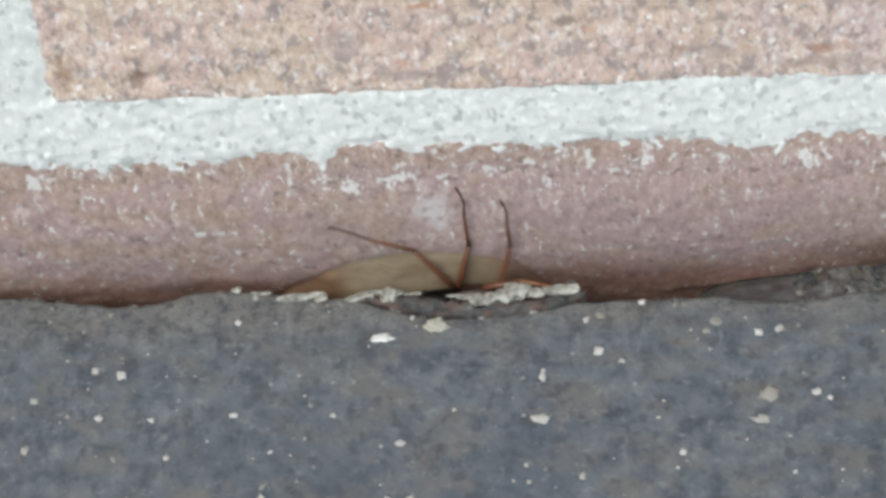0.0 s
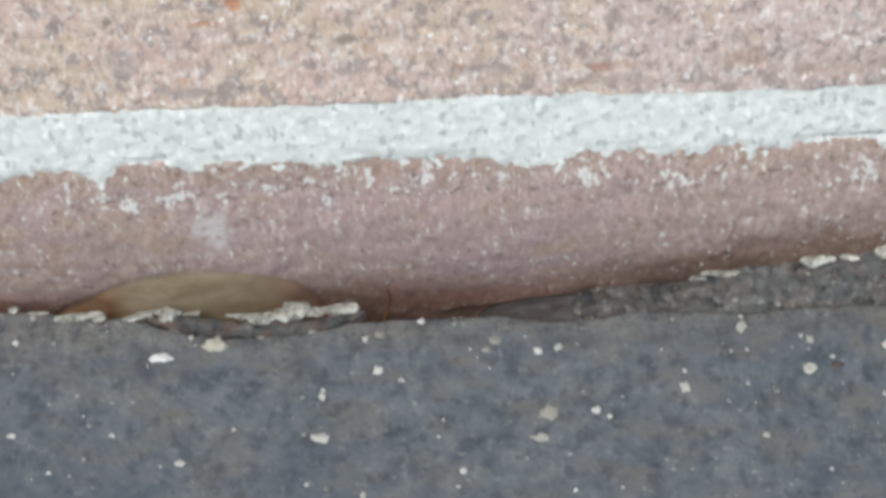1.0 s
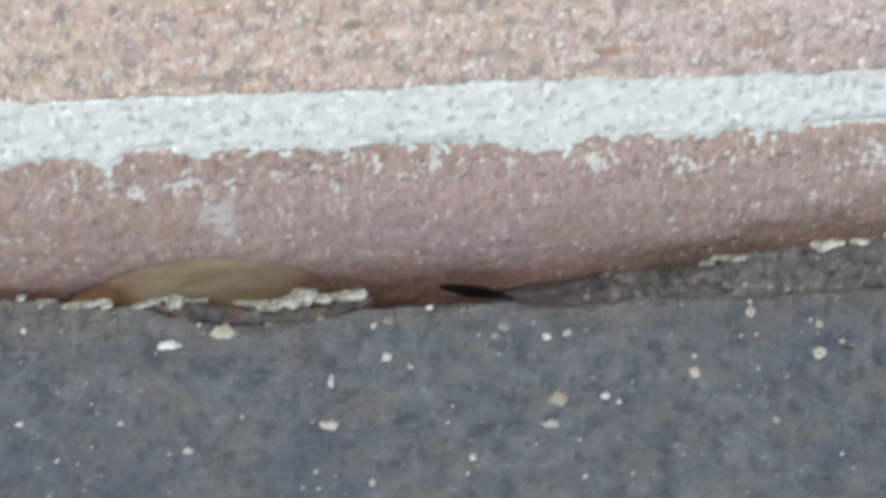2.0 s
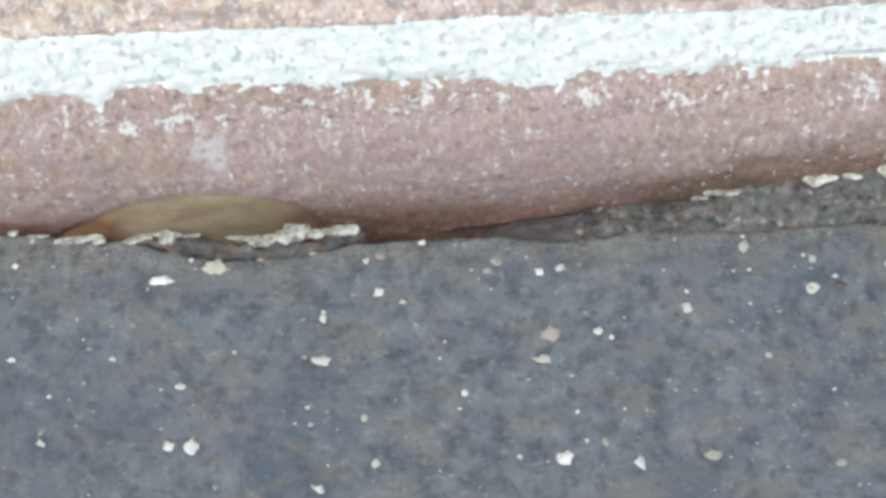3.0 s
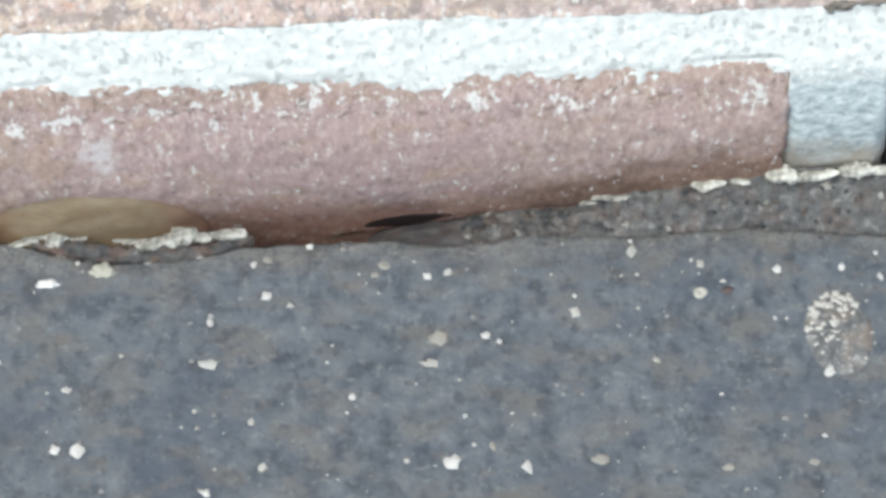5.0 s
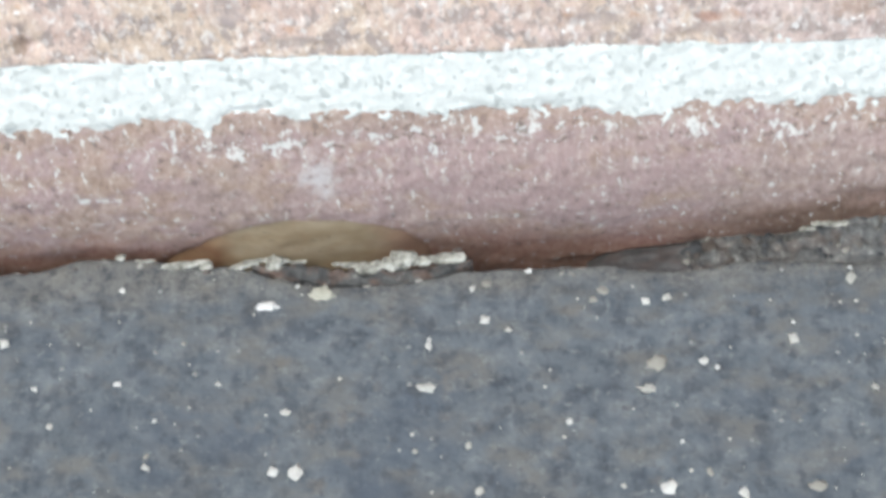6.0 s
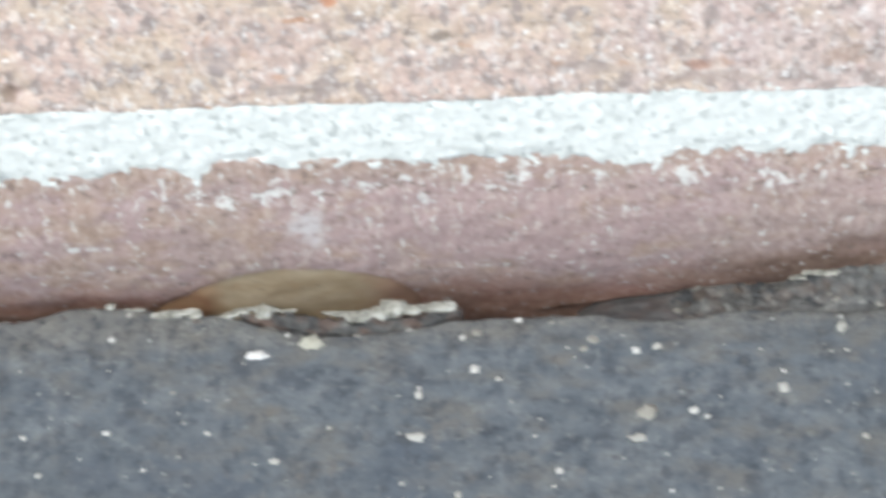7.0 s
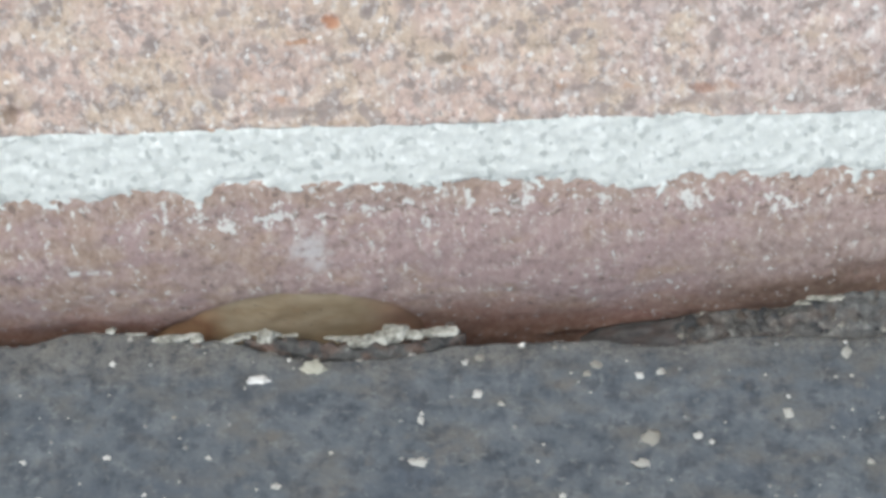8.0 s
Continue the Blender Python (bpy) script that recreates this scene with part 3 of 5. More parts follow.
def wobble(x, y, z, size, detail=3, seed=0.0):
    """Fractal noise, about -1 to 1, with features of the given size."""
    return noise.fractal(Vector((x / size + seed, y / size + 2 * seed, z / size - seed)), 1.0, 2.0, detail)


def steps(lo, hi, fine_lo, fine_hi, fine, growth=1.5):
    """Positions from lo to hi, fine between fine_lo and fine_hi and growing outside."""
    mid = list(np.arange(fine_lo, fine_hi + fine / 2, fine))
    right, s = [], fine
    while mid[-1] + sum(right) + s < hi:
        s *= growth
        right.append(s)
    out = list(mid)
    for s in right:
        out.append(min(out[-1] + s, hi))
    s, left = fine, [mid[0]]
    while left[-1] > lo:
        s *= growth
        left.append(max(left[-1] - s, lo))
    return left[:0:-1] + out


def sheet_solid(name, columns, edge_lo, edge_hi, rows, front, depth, material, parent, label="", ragged=0.0):
    """A slab whose front is a grid: columns of x, and in each of them rows between edge_lo(x) and edge_hi(x); front(x, z) gives y."""
    verts, faces, n = [], [], len(rows)
    for x in columns:
        a, b = edge_lo(x), edge_hi(x)
        for r in rows:
            z = a + (b - a) * r
            near = max(smoothstep(3 * MM, 0, x - columns[0]), smoothstep(3 * MM, 0, columns[-1] - x))
            verts.append((x + ragged * near * wobble(x, 0, z, 2.5 * MM, 3, 6.6), front(x, z), z))
    c = len(columns)
    for i in range(c - 1):
        for j in range(n - 1):
            k = i * n + j
            faces.append((k, k + n, k + n + 1, k + 1))
    ring = [i * n for i in range(c)] + [(c - 1) * n + j for j in range(1, n)] + [i * n + n - 1 for i in range(c - 2, -1, -1)] + [j for j in range(n - 2, 0, -1)]
    base = len(verts)
    for k in ring:
        x, y, z = verts[k]
        verts.append((x, depth, z))
    m = len(ring)
    for i in range(m):
        j = (i + 1) % m
        faces.append((ring[j], ring[i], base + i, base + j))
    faces.append(tuple(range(base, base + m)))
    return raw_object(name, verts, faces, material, parent, label)


def smoothstep(a, b, v):
    t = min(1.0, max(0.0, (v - a) / (b - a)))
    return t * t * (3 - 2 * t)


# ---- wall ----
JOINT_LOW, JOINT_HIGH = 17.2 * MM, 26.4 * MM


def bull_nose(z):
    """How far the lower course curves back towards its foot."""
    if z < -5 * MM:
        return bull_nose(-5 * MM) + 0.37 * (-5 * MM - z)
    return 3.5 * MM * (max(0.0, 12 * MM - z) / (18 * MM)) ** 2


def on_face(level):
    """The height on the curved face that lies behind the given height on the plane of the wall, as one looks down on it."""
    z = level
    for _ in range(12):
        z = 0.5 * z + 0.5 * (level - 1.11 * bull_nose(z))
    return z


CREST_X = (-45, -43, -41.6, -39.3, -37.8, -35, -32, -29.4, -27, -23.5, -20, -17.2, -15.8, -14.5, -13.4)
CREST_Z = (-8, -4.6, -3.4, -2.3, -1.4, -0.1, 0.9, 1.45, 1.55, 1.35, 0.6, -0.5, -1.7, -3.4, -7)


def crest(x):
    """The upper edge of the scallop broken out of the foot of the lower brick."""
    return on_face(np.interp(x / MM, CREST_X, CREST_Z) * MM + 0.15 * MM * wobble(x, 0, 0, 4 * MM, 2, 3))


def hollow(x, z):
    """Depth of the scallop, 0 to 1."""
    if not -45 * MM < x < -13.4 * MM:
        return 0.0
    top = crest(x)
    return smoothstep(top + 1.4 * MM, top - 1.6 * MM, z)


def undercut(x, z):
    """Depth of the dark cleft under the brick's lower edge, 0 to 1."""
    if not -4 * MM < x < 16 * MM:
        return 0.0
    top = on_face(np.interp(x / MM, (-4, -2, 0.4, 3.4, 6.5, 9.5, 13.1, 15.5), (-6.9, -6.3, -6.0, -5.7, -4.95, -4.5, -4.0, -3.3)) * MM + 0.12 * MM * wobble(x, 0, 0, 3 * MM, 2, 6.1))
    ends = smoothstep(-3 * MM, 4 * MM, x) * smoothstep(15.5 * MM, 13 * MM, x)
    return ends * smoothstep(top + 0.2 * MM, top - 0.6 * MM, z)


def lower_face(x, z):
    rough = 0.12 * MM * wobble(x, 0, z, 3 * MM, 4, 3.1) + 0.25 * MM * wobble(x, 0, z, 14 * MM, 2, 7.7)
    worn = 0.15 * MM * smoothstep(15.0 * MM, 18.0 * MM, z) * (0.5 + 0.5 * wobble(x, 0, z, 2.2 * MM, 3, 1.2))
    end = 0.3 * MM * smoothstep(45.2 * MM, 46.9 * MM, x) ** 2 + 0.5 * MM * smoothstep(18.4 * MM, 19.2 * MM, z)
    return bull_nose(z) + rough + worn + end + 0.30 * MM * hollow(x, z) + 0.45 * MM * undercut(x, z)


def upper_face(x, z):
    end = 0.5 * MM * smoothstep(-61.8 * MM, -63.3 * MM, x) ** 2
    pit = 0.6 * MM * max(0.0, wobble(x, 0, z, 2.4 * MM, 3, 9.3) - 0.35) * smoothstep(27.5 * MM, 30 * MM, z)
    return 0.16 * MM * wobble(x, 0, z, 2.2 * MM, 4, 5.0) + 0.2 * MM * wobble(x, 0, z, 15 * MM, 2, 2.0) + end + pit


# where the mortar's ragged lower edge lies on the brick
EDGE_X = (-80, -69, -65.8, -62.7, -58.3, -55.2, -51.8, -49.9, -46, -44.4, -39.7, -36.6, -35.8, -34.3, -31.9, -29.6, -26.8, -17, -11, -9.9, -5, 1, 3.4, 5.1, 9.2, 9.8, 12.1, 13.4, 17.9, 23.5, 29, 32.4, 35.6, 38, 45, 46.8, 80)
EDGE_Z = (16.8, 17.2, 16.6, 17.4, 15.9, 16.8, 15.9, 16.9, 16.0, 17.0, 17.5, 17.4, 16.2, 17.7, 18.6, 18.6, 17.4, 17.3, 17.5, 18.2, 17.8, 17.7, 17.3, 16.2, 16.7, 15.9, 16.7, 17.7, 18.1, 16.9, 18.3, 16.9, 17.6, 18.5, 18.6, 16.7, 16.7)


def build_wall():
    wall = tagged(new("wall_north"), "weathered brick wall with pale lime mortar joints", "wall", kind="structure")

    def block(name, x0, x1, y0, y1, z0, z1):
        bm = bmesh.new()
        bmesh.ops.create_cube(bm, size=1.0, matrix=Matrix.Translation(((x0 + x1) / 2, (y0 + y1) / 2, (z0 + z1) / 2)) @ Matrix.Diagonal((x1 - x0, y1 - y0, z1 - z0, 1)))
        return part(name, bm, PLAIN_WALL, wall)

    block("brickwork_above", -20, 20, 0.0, 0.3, 0.0922, 2.4)
    block("brickwork_core", -20, 20, 0.104, 0.3, -0.3, 0.0918)
    block("brickwork_side", -20, -0.2875, 0.0, 0.1, -0.03, 0.0918)
    block("brickwork_side", 0.2935, 20, 0.0, 0.1, -0.03, 0.0918)

    fine = steps(-62.8 * MM, 153 * MM, -62.8 * MM, 66 * MM, 0.55 * MM)
    rows = [((i / 60) ** 1.6) for i in range(61)]
    sheet_solid("brick", fine, lambda x: 26.45 * MM + 0.3 * MM * wobble(x, 0, 0, 2.2 * MM, 4, 4.4) + 0.2 * MM * wobble(x, 0, 0, 11 * MM, 2, 1.4), lambda x: 91.5 * MM, rows, upper_face, DEPTH, BUFF, wall, "pinkish-buff grainy brick with dark flecks", 0.8 * MM)
    sheet_solid("brick", steps(-287 * MM, -73 * MM, -80 * MM, -73.0 * MM, 1 * MM), lambda x: 26 * MM, lambda x: 91.5 * MM, [i / 12 for i in range(13)], upper_face, DEPTH, BUFF, wall)
    sheet_solid("brick", [163.2 * MM, 200 * MM, 293 * MM], lambda x: 26 * MM, lambda x: 91.5 * MM, [0, 0.5, 1], upper_face, DEPTH, BUFF, wall)
    fine = steps(-169 * MM, 46.6 * MM, -78 * MM, 46.6 * MM, 0.5 * MM)
    low = sheet_solid("brick", fine, lambda x: -22 * MM, lambda x: 19.6 * MM, [i / 84 for i in range(85)], lower_face, DEPTH, MAUVE, wall, "mauve brick with a rounded rusty foot and lime bloom", 0.5 * MM)
    sheet_solid("brick", steps(69 * MM, 284 * MM, 69 * MM, 74 * MM, 1 * MM), lambda x: -16 * MM, lambda x: 18.2 * MM, [i / 20 for i in range(21)], lower_face, DEPTH, MAUVE, wall)
    sheet_solid("brick", [-287 * MM, -230 * MM, -179.5 * MM], lambda x: -16 * MM, lambda x: 18.2 * MM, [i / 20 for i in range(21)], lower_face, DEPTH, MAUVE, wall)

    # the smooth clay heart of the brick, laid bare in the hollow
    cols = [(-45 + 0.3 * i) * MM for i in range(106)]
    sheet_solid("spalled_hollow", cols, lambda x: -21 * MM, lambda x: max(crest(x) + 0.9 * MM, -20.9 * MM), [i / 40 for i in range(41)], lambda x, z: 0.45 * bull_nose(z) + 0.55 * bull_nose(max(z, crest(x))) + 0.1 * MM + 0.12 * MM * wobble(x, 0, z, 3 * MM, 3, 3.1) + 0.25 * MM * wobble(x, 0, z, 14 * MM, 2, 7.7), 12 * MM, CLAY, low, "smooth olive-tan clay bared by a broken edge")

    def side_face(x, z):
        return 0.5 * MM * smoothstep(17.5 * MM, 19.5 * MM, z) + bull_nose(z) + 1.0 * MM * smoothstep(18 * MM, -4 * MM, z) - 0.05 * MM + 0.22 * MM * wobble(x, 0, z, 1.8 * MM, 4, 0.9) + 0.9 * MM * smoothstep(56.0 * MM, 57.2 * MM, x) ** 2 + 0.7 * MM * smoothstep(47.1 * MM, 46.6 * MM, x) * smoothstep(13 * MM, 9 * MM, z)

    # bed joint: its smeared edges run out thinly over the bricks
    def bed_low(x):
        return np.interp(x / MM, EDGE_X, EDGE_Z) * MM - 1.6 * MM + 0.25 * MM * wobble(x, 0, 0, 5 * MM, 3, 6.4)

    def bed_high(x):
        return JOINT_HIGH + 1.3 * MM + 0.3 * MM * smoothstep(-25 * MM, -5 * MM, x) + 0.3 * MM * smoothstep(-2 * MM, 14 * MM, x) * smoothstep(44 * MM, 36 * MM, x) + 0.25 * MM * wobble(x, 0, 0, 12 * MM, 2, 1.1)

    def bed_face(x, z):
        grain = 0.10 * MM * wobble(x, 0, z, 1.2 * MM, 4, 0.7)
        ragged = 0.17 * MM * wobble(x, 0, 0.6 * z, 2.8 * MM, 5, 8.1) + 0.20 * MM * wobble(x, 0, z, 0.95 * MM, 3, 3.7)
        low, high = z - bed_low(x), bed_high(x) - z
        under = smoothstep(3.2 * MM, 0.2 * MM, low)
        over = smoothstep(2.0 * MM, 0.2 * MM, high)
        front = -0.10 * MM + 0.12 * MM * smoothstep(JOINT_LOW, JOINT_HIGH, z)
        if low < 3.4 * MM:
            skin = lower_face(x, min(z, 19 * MM)) if x < 46.7 * MM else side_face(x, min(z, 17.5 * MM))
            return front * (1 - under) + grain + under * (skin + 0.16 * MM) + ragged * min(1.0, 2 * under)
        if high < 2.2 * MM:
            if x < -62.9 * MM:
                return front + grain + over * 0.35 * MM
            return front * (1 - over) + grain + over * (upper_face(x, max(z, 26.4 * MM)) + 0.22 * MM) + 0.7 * ragged * over
        return front + grain

    joints = steps(-287 * MM, 293 * MM, -80 * MM, 70 * MM, 0.28 * MM)
    sheet_solid("mortar_joint", joints, bed_low, bed_high, [i / 46 for i in range(47)], bed_face, 12 * MM, MORTAR, wall, "rough white lime mortar bed joint")

    def perpend_face(x, z):
        ragged = 0.30 * MM * wobble(x, 0, z, 2.2 * MM, 5, 2.1) + 0.12 * MM * wobble(x, 0, z, 0.8 * MM, 2, 1.7)
        edge = smoothstep(-64.5 * MM, -61.8 * MM, x)
        return 0.12 * MM + 0.1 * MM * wobble(x, 0, z, 1.3 * MM, 4, 0.3) + edge * (0.28 * MM + 0.8 * ragged)

    sheet_solid("mortar_joint", [(-73.2 + 0.3 * i) * MM for i in range(40)], lambda x: 25.8 * MM, lambda x: 91.5 * MM, [(i / 50) ** 1.5 for i in range(51)], perpend_face, 12 * MM, MORTAR, wall, "white upright mortar joint")
    sheet_solid("mortar_joint", [(46.3 + 0.5 * i) * MM for i in range(23)], lambda x: -22 * MM, lambda x: 21 * MM, [i / 54 for i in range(55)], side_face, 20 * MM, GREY_JOINT, wall, "brushed blue-grey upright mortar joint beside an open slot")
    sheet_solid("mortar_joint", [153.2 * MM, 163.0 * MM], lambda x: 26.2 * MM, lambda x: 91.5 * MM, [0, 1], perpend_face, 12 * MM, MORTAR, wall)
    sheet_solid("mortar_joint", [-179.2 * MM, -169.2 * MM], lambda x: -16 * MM, lambda x: 17.6 * MM, [0, 0.5, 1], side_face, 12 * MM, MORTAR, wall)
    # dark lumps added in place of the shade in a gap under the upper brick
    for x, z, wide, high in ((50.9, 26.5, 2.6, 1.3), (50.0, 26.2, 1.4, 0.9), (54.1, 26.8, 2.9, 0.6)):
        bm = bmesh.new()
        bmesh.ops.create_icosphere(bm, subdivisions=4, radius=0.5)
        for v in bm.verts:
            c = v.co * 2
            v.co = Vector((v.co.x * wide, v.co.y * 0.8, v.co.z * high)) * (1 + 0.75 * wobble(c.x * wide, c.y, c.z, 0.9, 3, x)) * MM
        gap_lump = part("gap_shade_lump", bm, GAP_SHADE, wall, "dark lump standing for a shaded gap in the joint")
        gap_lump.location = (x * MM, 0.0, z * MM)
    return wall


build_wall()

# ---- ground ----
LIP_X = (-80, -73, -69, -66.6, -63.5, -60.4, -57.3, -54.3, -51.9, -48.3, -45.2, -42, -36, -29.4, -25, -22.2, -16, -10.2, -4, 3.6, 9.6, 13.2, 18, 24.6, 30.8, 36.7, 43, 50, 58.4, 80)
LIP_Y = (2.4, 2.3, 2.0, 1.7, 1.0, 0.5, 0.6, 0.9, 1.7, 2.0, 1.8, 1.1, 0.7, -1.6, -2.8, -2.9, -2.4, -1.2, -1.0, -1.0, -2.0, -1.9, -1.1, -1.1, -1.9, -1.2, -1.0, -2.0, -2.9, -2.5)


def lip(x):
    """Where the asphalt ends before the wall."""
    return np.interp(x / MM, LIP_X, LIP_Y) * MM + 0.22 * MM * wobble(x, 0, 0, 2.2 * MM, 3, 5.5)


def ground_height(x, y):
    near = math.exp(-(x * x + y * y) / 0.03)
    h = 0.35 * MM * wobble(x, y, 0, 9 * MM, 3, 1.0) - 0.35 * MM * max(0.0, wobble(x, y, 0, 2.8 * MM, 2, 4.0) - 0.25)
    return GROUND + h * near


def build_ground():
    xs = steps(-20, 20, -82 * MM, 76 * MM, 0.55 * MM, 1.45)
    back = steps(0, 20, 0, 48 * MM, 0.5 * MM, 1.45)
    verts, faces = [], []
    turn = [(0.055, -0.019), (0.004, -0.018), (0.0022, -0.011)]       # the floor of the crevice, then up to the lip
    bend = [radians(a) for a in (0, 20, 40, 60, 80)]
    n = len(turn) + len(bend) + len(back)
    for x in xs:
        fade = 1.0 if abs(x) < 0.09 else max(0.0, 1 - (abs(x) - 0.09) * 20)
        e = lip(min(max(x, -0.08), 0.08)) * fade
        r = (0.9 + 0.4 * wobble(x, 0, 0, 5 * MM, 2, 2.2)) * MM
        for y, z in turn:
            verts.append((x, e + y, z + 0.6 * MM * wobble(x, y, z, 4 * MM, 2)))
        top = ground_height(x, e - r)
        for a in bend:
            verts.append((x, e - r + r * math.cos(a), top - r + r * math.sin(a)))
        for d in back:
            y = e - r - d
            verts.append((x, y, ground_height(x, y)))
    for i in range(len(xs) - 1):
        for j in range(n - 1):
            k = i * n + j
            faces.append((k, k + 1, k + n + 1, k + n))
    return tagged(raw_object("ground", verts, faces, ASPHALT), "dark blue-grey asphalt with pale stone chips in it", "asphalt", kind="structure")


ground = build_ground()


def lump(size, seed, squash=(1, 1, 1), rough=0.25, detail=1):
    """An irregular stone-like lump round the origin."""
    bm = bmesh.new()
    bmesh.ops.create_icosphere(bm, subdivisions=detail, radius=size / 2)
    for v in bm.verts:
        c = v.co.normalized()
        v.co *= 1 + rough * noise.noise(c * 1.7 + Vector((seed * 3.1, seed, -seed)))
        v.co = Vector((v.co.x * squash[0], v.co.y * squash[1], v.co.z * squash[2]))
    return bm


def lump_mesh(name, size, seed, squash, rough, detail, material):
    """The mesh of a lump, for several objects to share."""
    ob = mesh_object(name, lump(size, seed, squash, rough, detail), material)
    data = ob.data
    bpy.data.objects.remove(ob)
    return data


# x, y, width and depth of the stone chips in the asphalt, in mm; of the faint ones, x and y
CHIPS_WEST = ((-68.4, -19.4, 0.8, 1.2), (-67.9, -12.8, 1.0, 0.8), (-61.7, -8.9, 0.8, 1.0), (-60.9, -15.4, 1.0, 1.0), (-58.8, -9.9, 1.1, 1.2), (-55.3, -15.9, 0.8,
    0.8), (-53.4, -21.1, 0.8, 0.9), (-46.6, -15.5, 1.1, 0.8), (-46.7, -2.9, 0.7, 0.8), (-43.2, -26.8, 0.8, 1.1), (-42.6, -20.6, 0.5, 0.6), (-36.1,
    -16.1, 0.7, 0.7), (-30.1, -27.9, 1.3, 1.2), (-29.0, -20.1, 1.3, 1.0), (-28.1, -2.9, 0.6, 0.6), (-27.8, -28.2, 1.8, 2.1), (-15.6, -25.6, 0.6, 0.7),
    (-14.9, -34.2, 1.5, 1.0), (-14.4, -17.4, 2.0, 1.3), (-14.2, -11.7, 0.8, 1.3), (-14.1, -10.8, 0.5, 0.6), (-10.1, -25.2, 0.8, 1.0), (-9.6, -4.0,
    0.8, 1.0), (-9.1, -31.1, 1.0, 1.2), (-8.3, -8.4, 1.2, 1.2))
CHIPS_EAST = ((-5.8, -10.1, 0.7, 0.8), (-3.6, -1.8, 0.8, 0.7), (0.3, -22.4, 0.9, 0.9), (8.6, -6.6, 1.0, 0.9), (8.7, -18.4, 2.4, 1.3), (10.2, -31.2, 1.7, 1.8),
    (10.8, -6.1, 1.0, 1.1), (11.7, -25.5, 0.5, 0.5), (14.4, -14.9, 1.0, 1.0), (15.7, -15.8, 0.6, 0.7), (17.7, -32.5, 1.1, 1.7), (23.8, -12.1, 1.1,
    1.4), (23.9, -9.9, 0.5, 0.6), (30.3, -4.2, 1.2, 1.7), (30.3, -2.8, 0.6, 0.6), (31.8, -19.1, 0.9, 1.1), (37.4, -6.1, 0.9, 1.1), (39.6, -8.6, 0.7,
    0.6), (44.6, -13.9, 0.5, 0.6), (45.4, -7.4, 0.9, 1.0), (48.2, -29.8, 0.6, 0.6), (49.5, -21.3, 1.3, 1.4), (52.2, -7.4, 0.8, 1.0), (56.0, -5.5, 0.6,
    0.6), (56.1, -9.0, 0.6, 1.1))
TAN_CHIPS = ((-64.2, -15.1, 0.5, 0.6), (-60.5, -1.2, 0.5, 0.8), (-59.0, -21.1, 0.5, 1.0), (-43.2, -25.3, 0.6, 1.1), (-39.9, -10.4, 0.6, 0.6), (-8.0, -3.3, 1.3, 1.3), (-0.1, -2.4, 0.6, 0.6), (3.2, -6.1, 0.9, 0.9), (4.2, -4.8, 1.5, 1.3), (9.6, -15.0, 2.2, 2.2), (14.4, -29.6, 0.7,
    1.3), (25.3, -31.8, 2.0, 1.4), (34.5, -1.2, 0.6, 0.7), (38.1, -33.4, 1.3, 1.0), (46.8, -33.0, 1.2, 0.8))
FAINT_CHIPS = ((-70.0, -15.0), (-67.1, -1.8), (-67.0, 0.1), (-63.3, -3.3), (-58.9, -7.3), (-52.5, -13.4), (-42.8, -11.5), (-42.7, -3.0), (-39.7, -24.6), (-38.6,
    -14.6), (-38.0, -22.7), (-36.3, -11.6), (-34.1, -11.7), (-25.3, -33.3), (-16.3, -11.8), (-16.2, -16.9), (-13.9, -24.0), (-11.0, -8.6), (-4.5,
    -13.1), (12.8, -5.7), (13.1, -12.2), (18.8, -25.5), (21.4, -21.7), (21.9, -23.1), (23.1, -2.8), (23.9, -23.3), (28.3, -14.3), (30.2, -23.8),
    (32.7, -33.5), (33.4, -13.2), (33.9, -25.7), (39.2, -25.8), (39.6, -36.4), (44.4, -27.4), (46.5, -27.1))


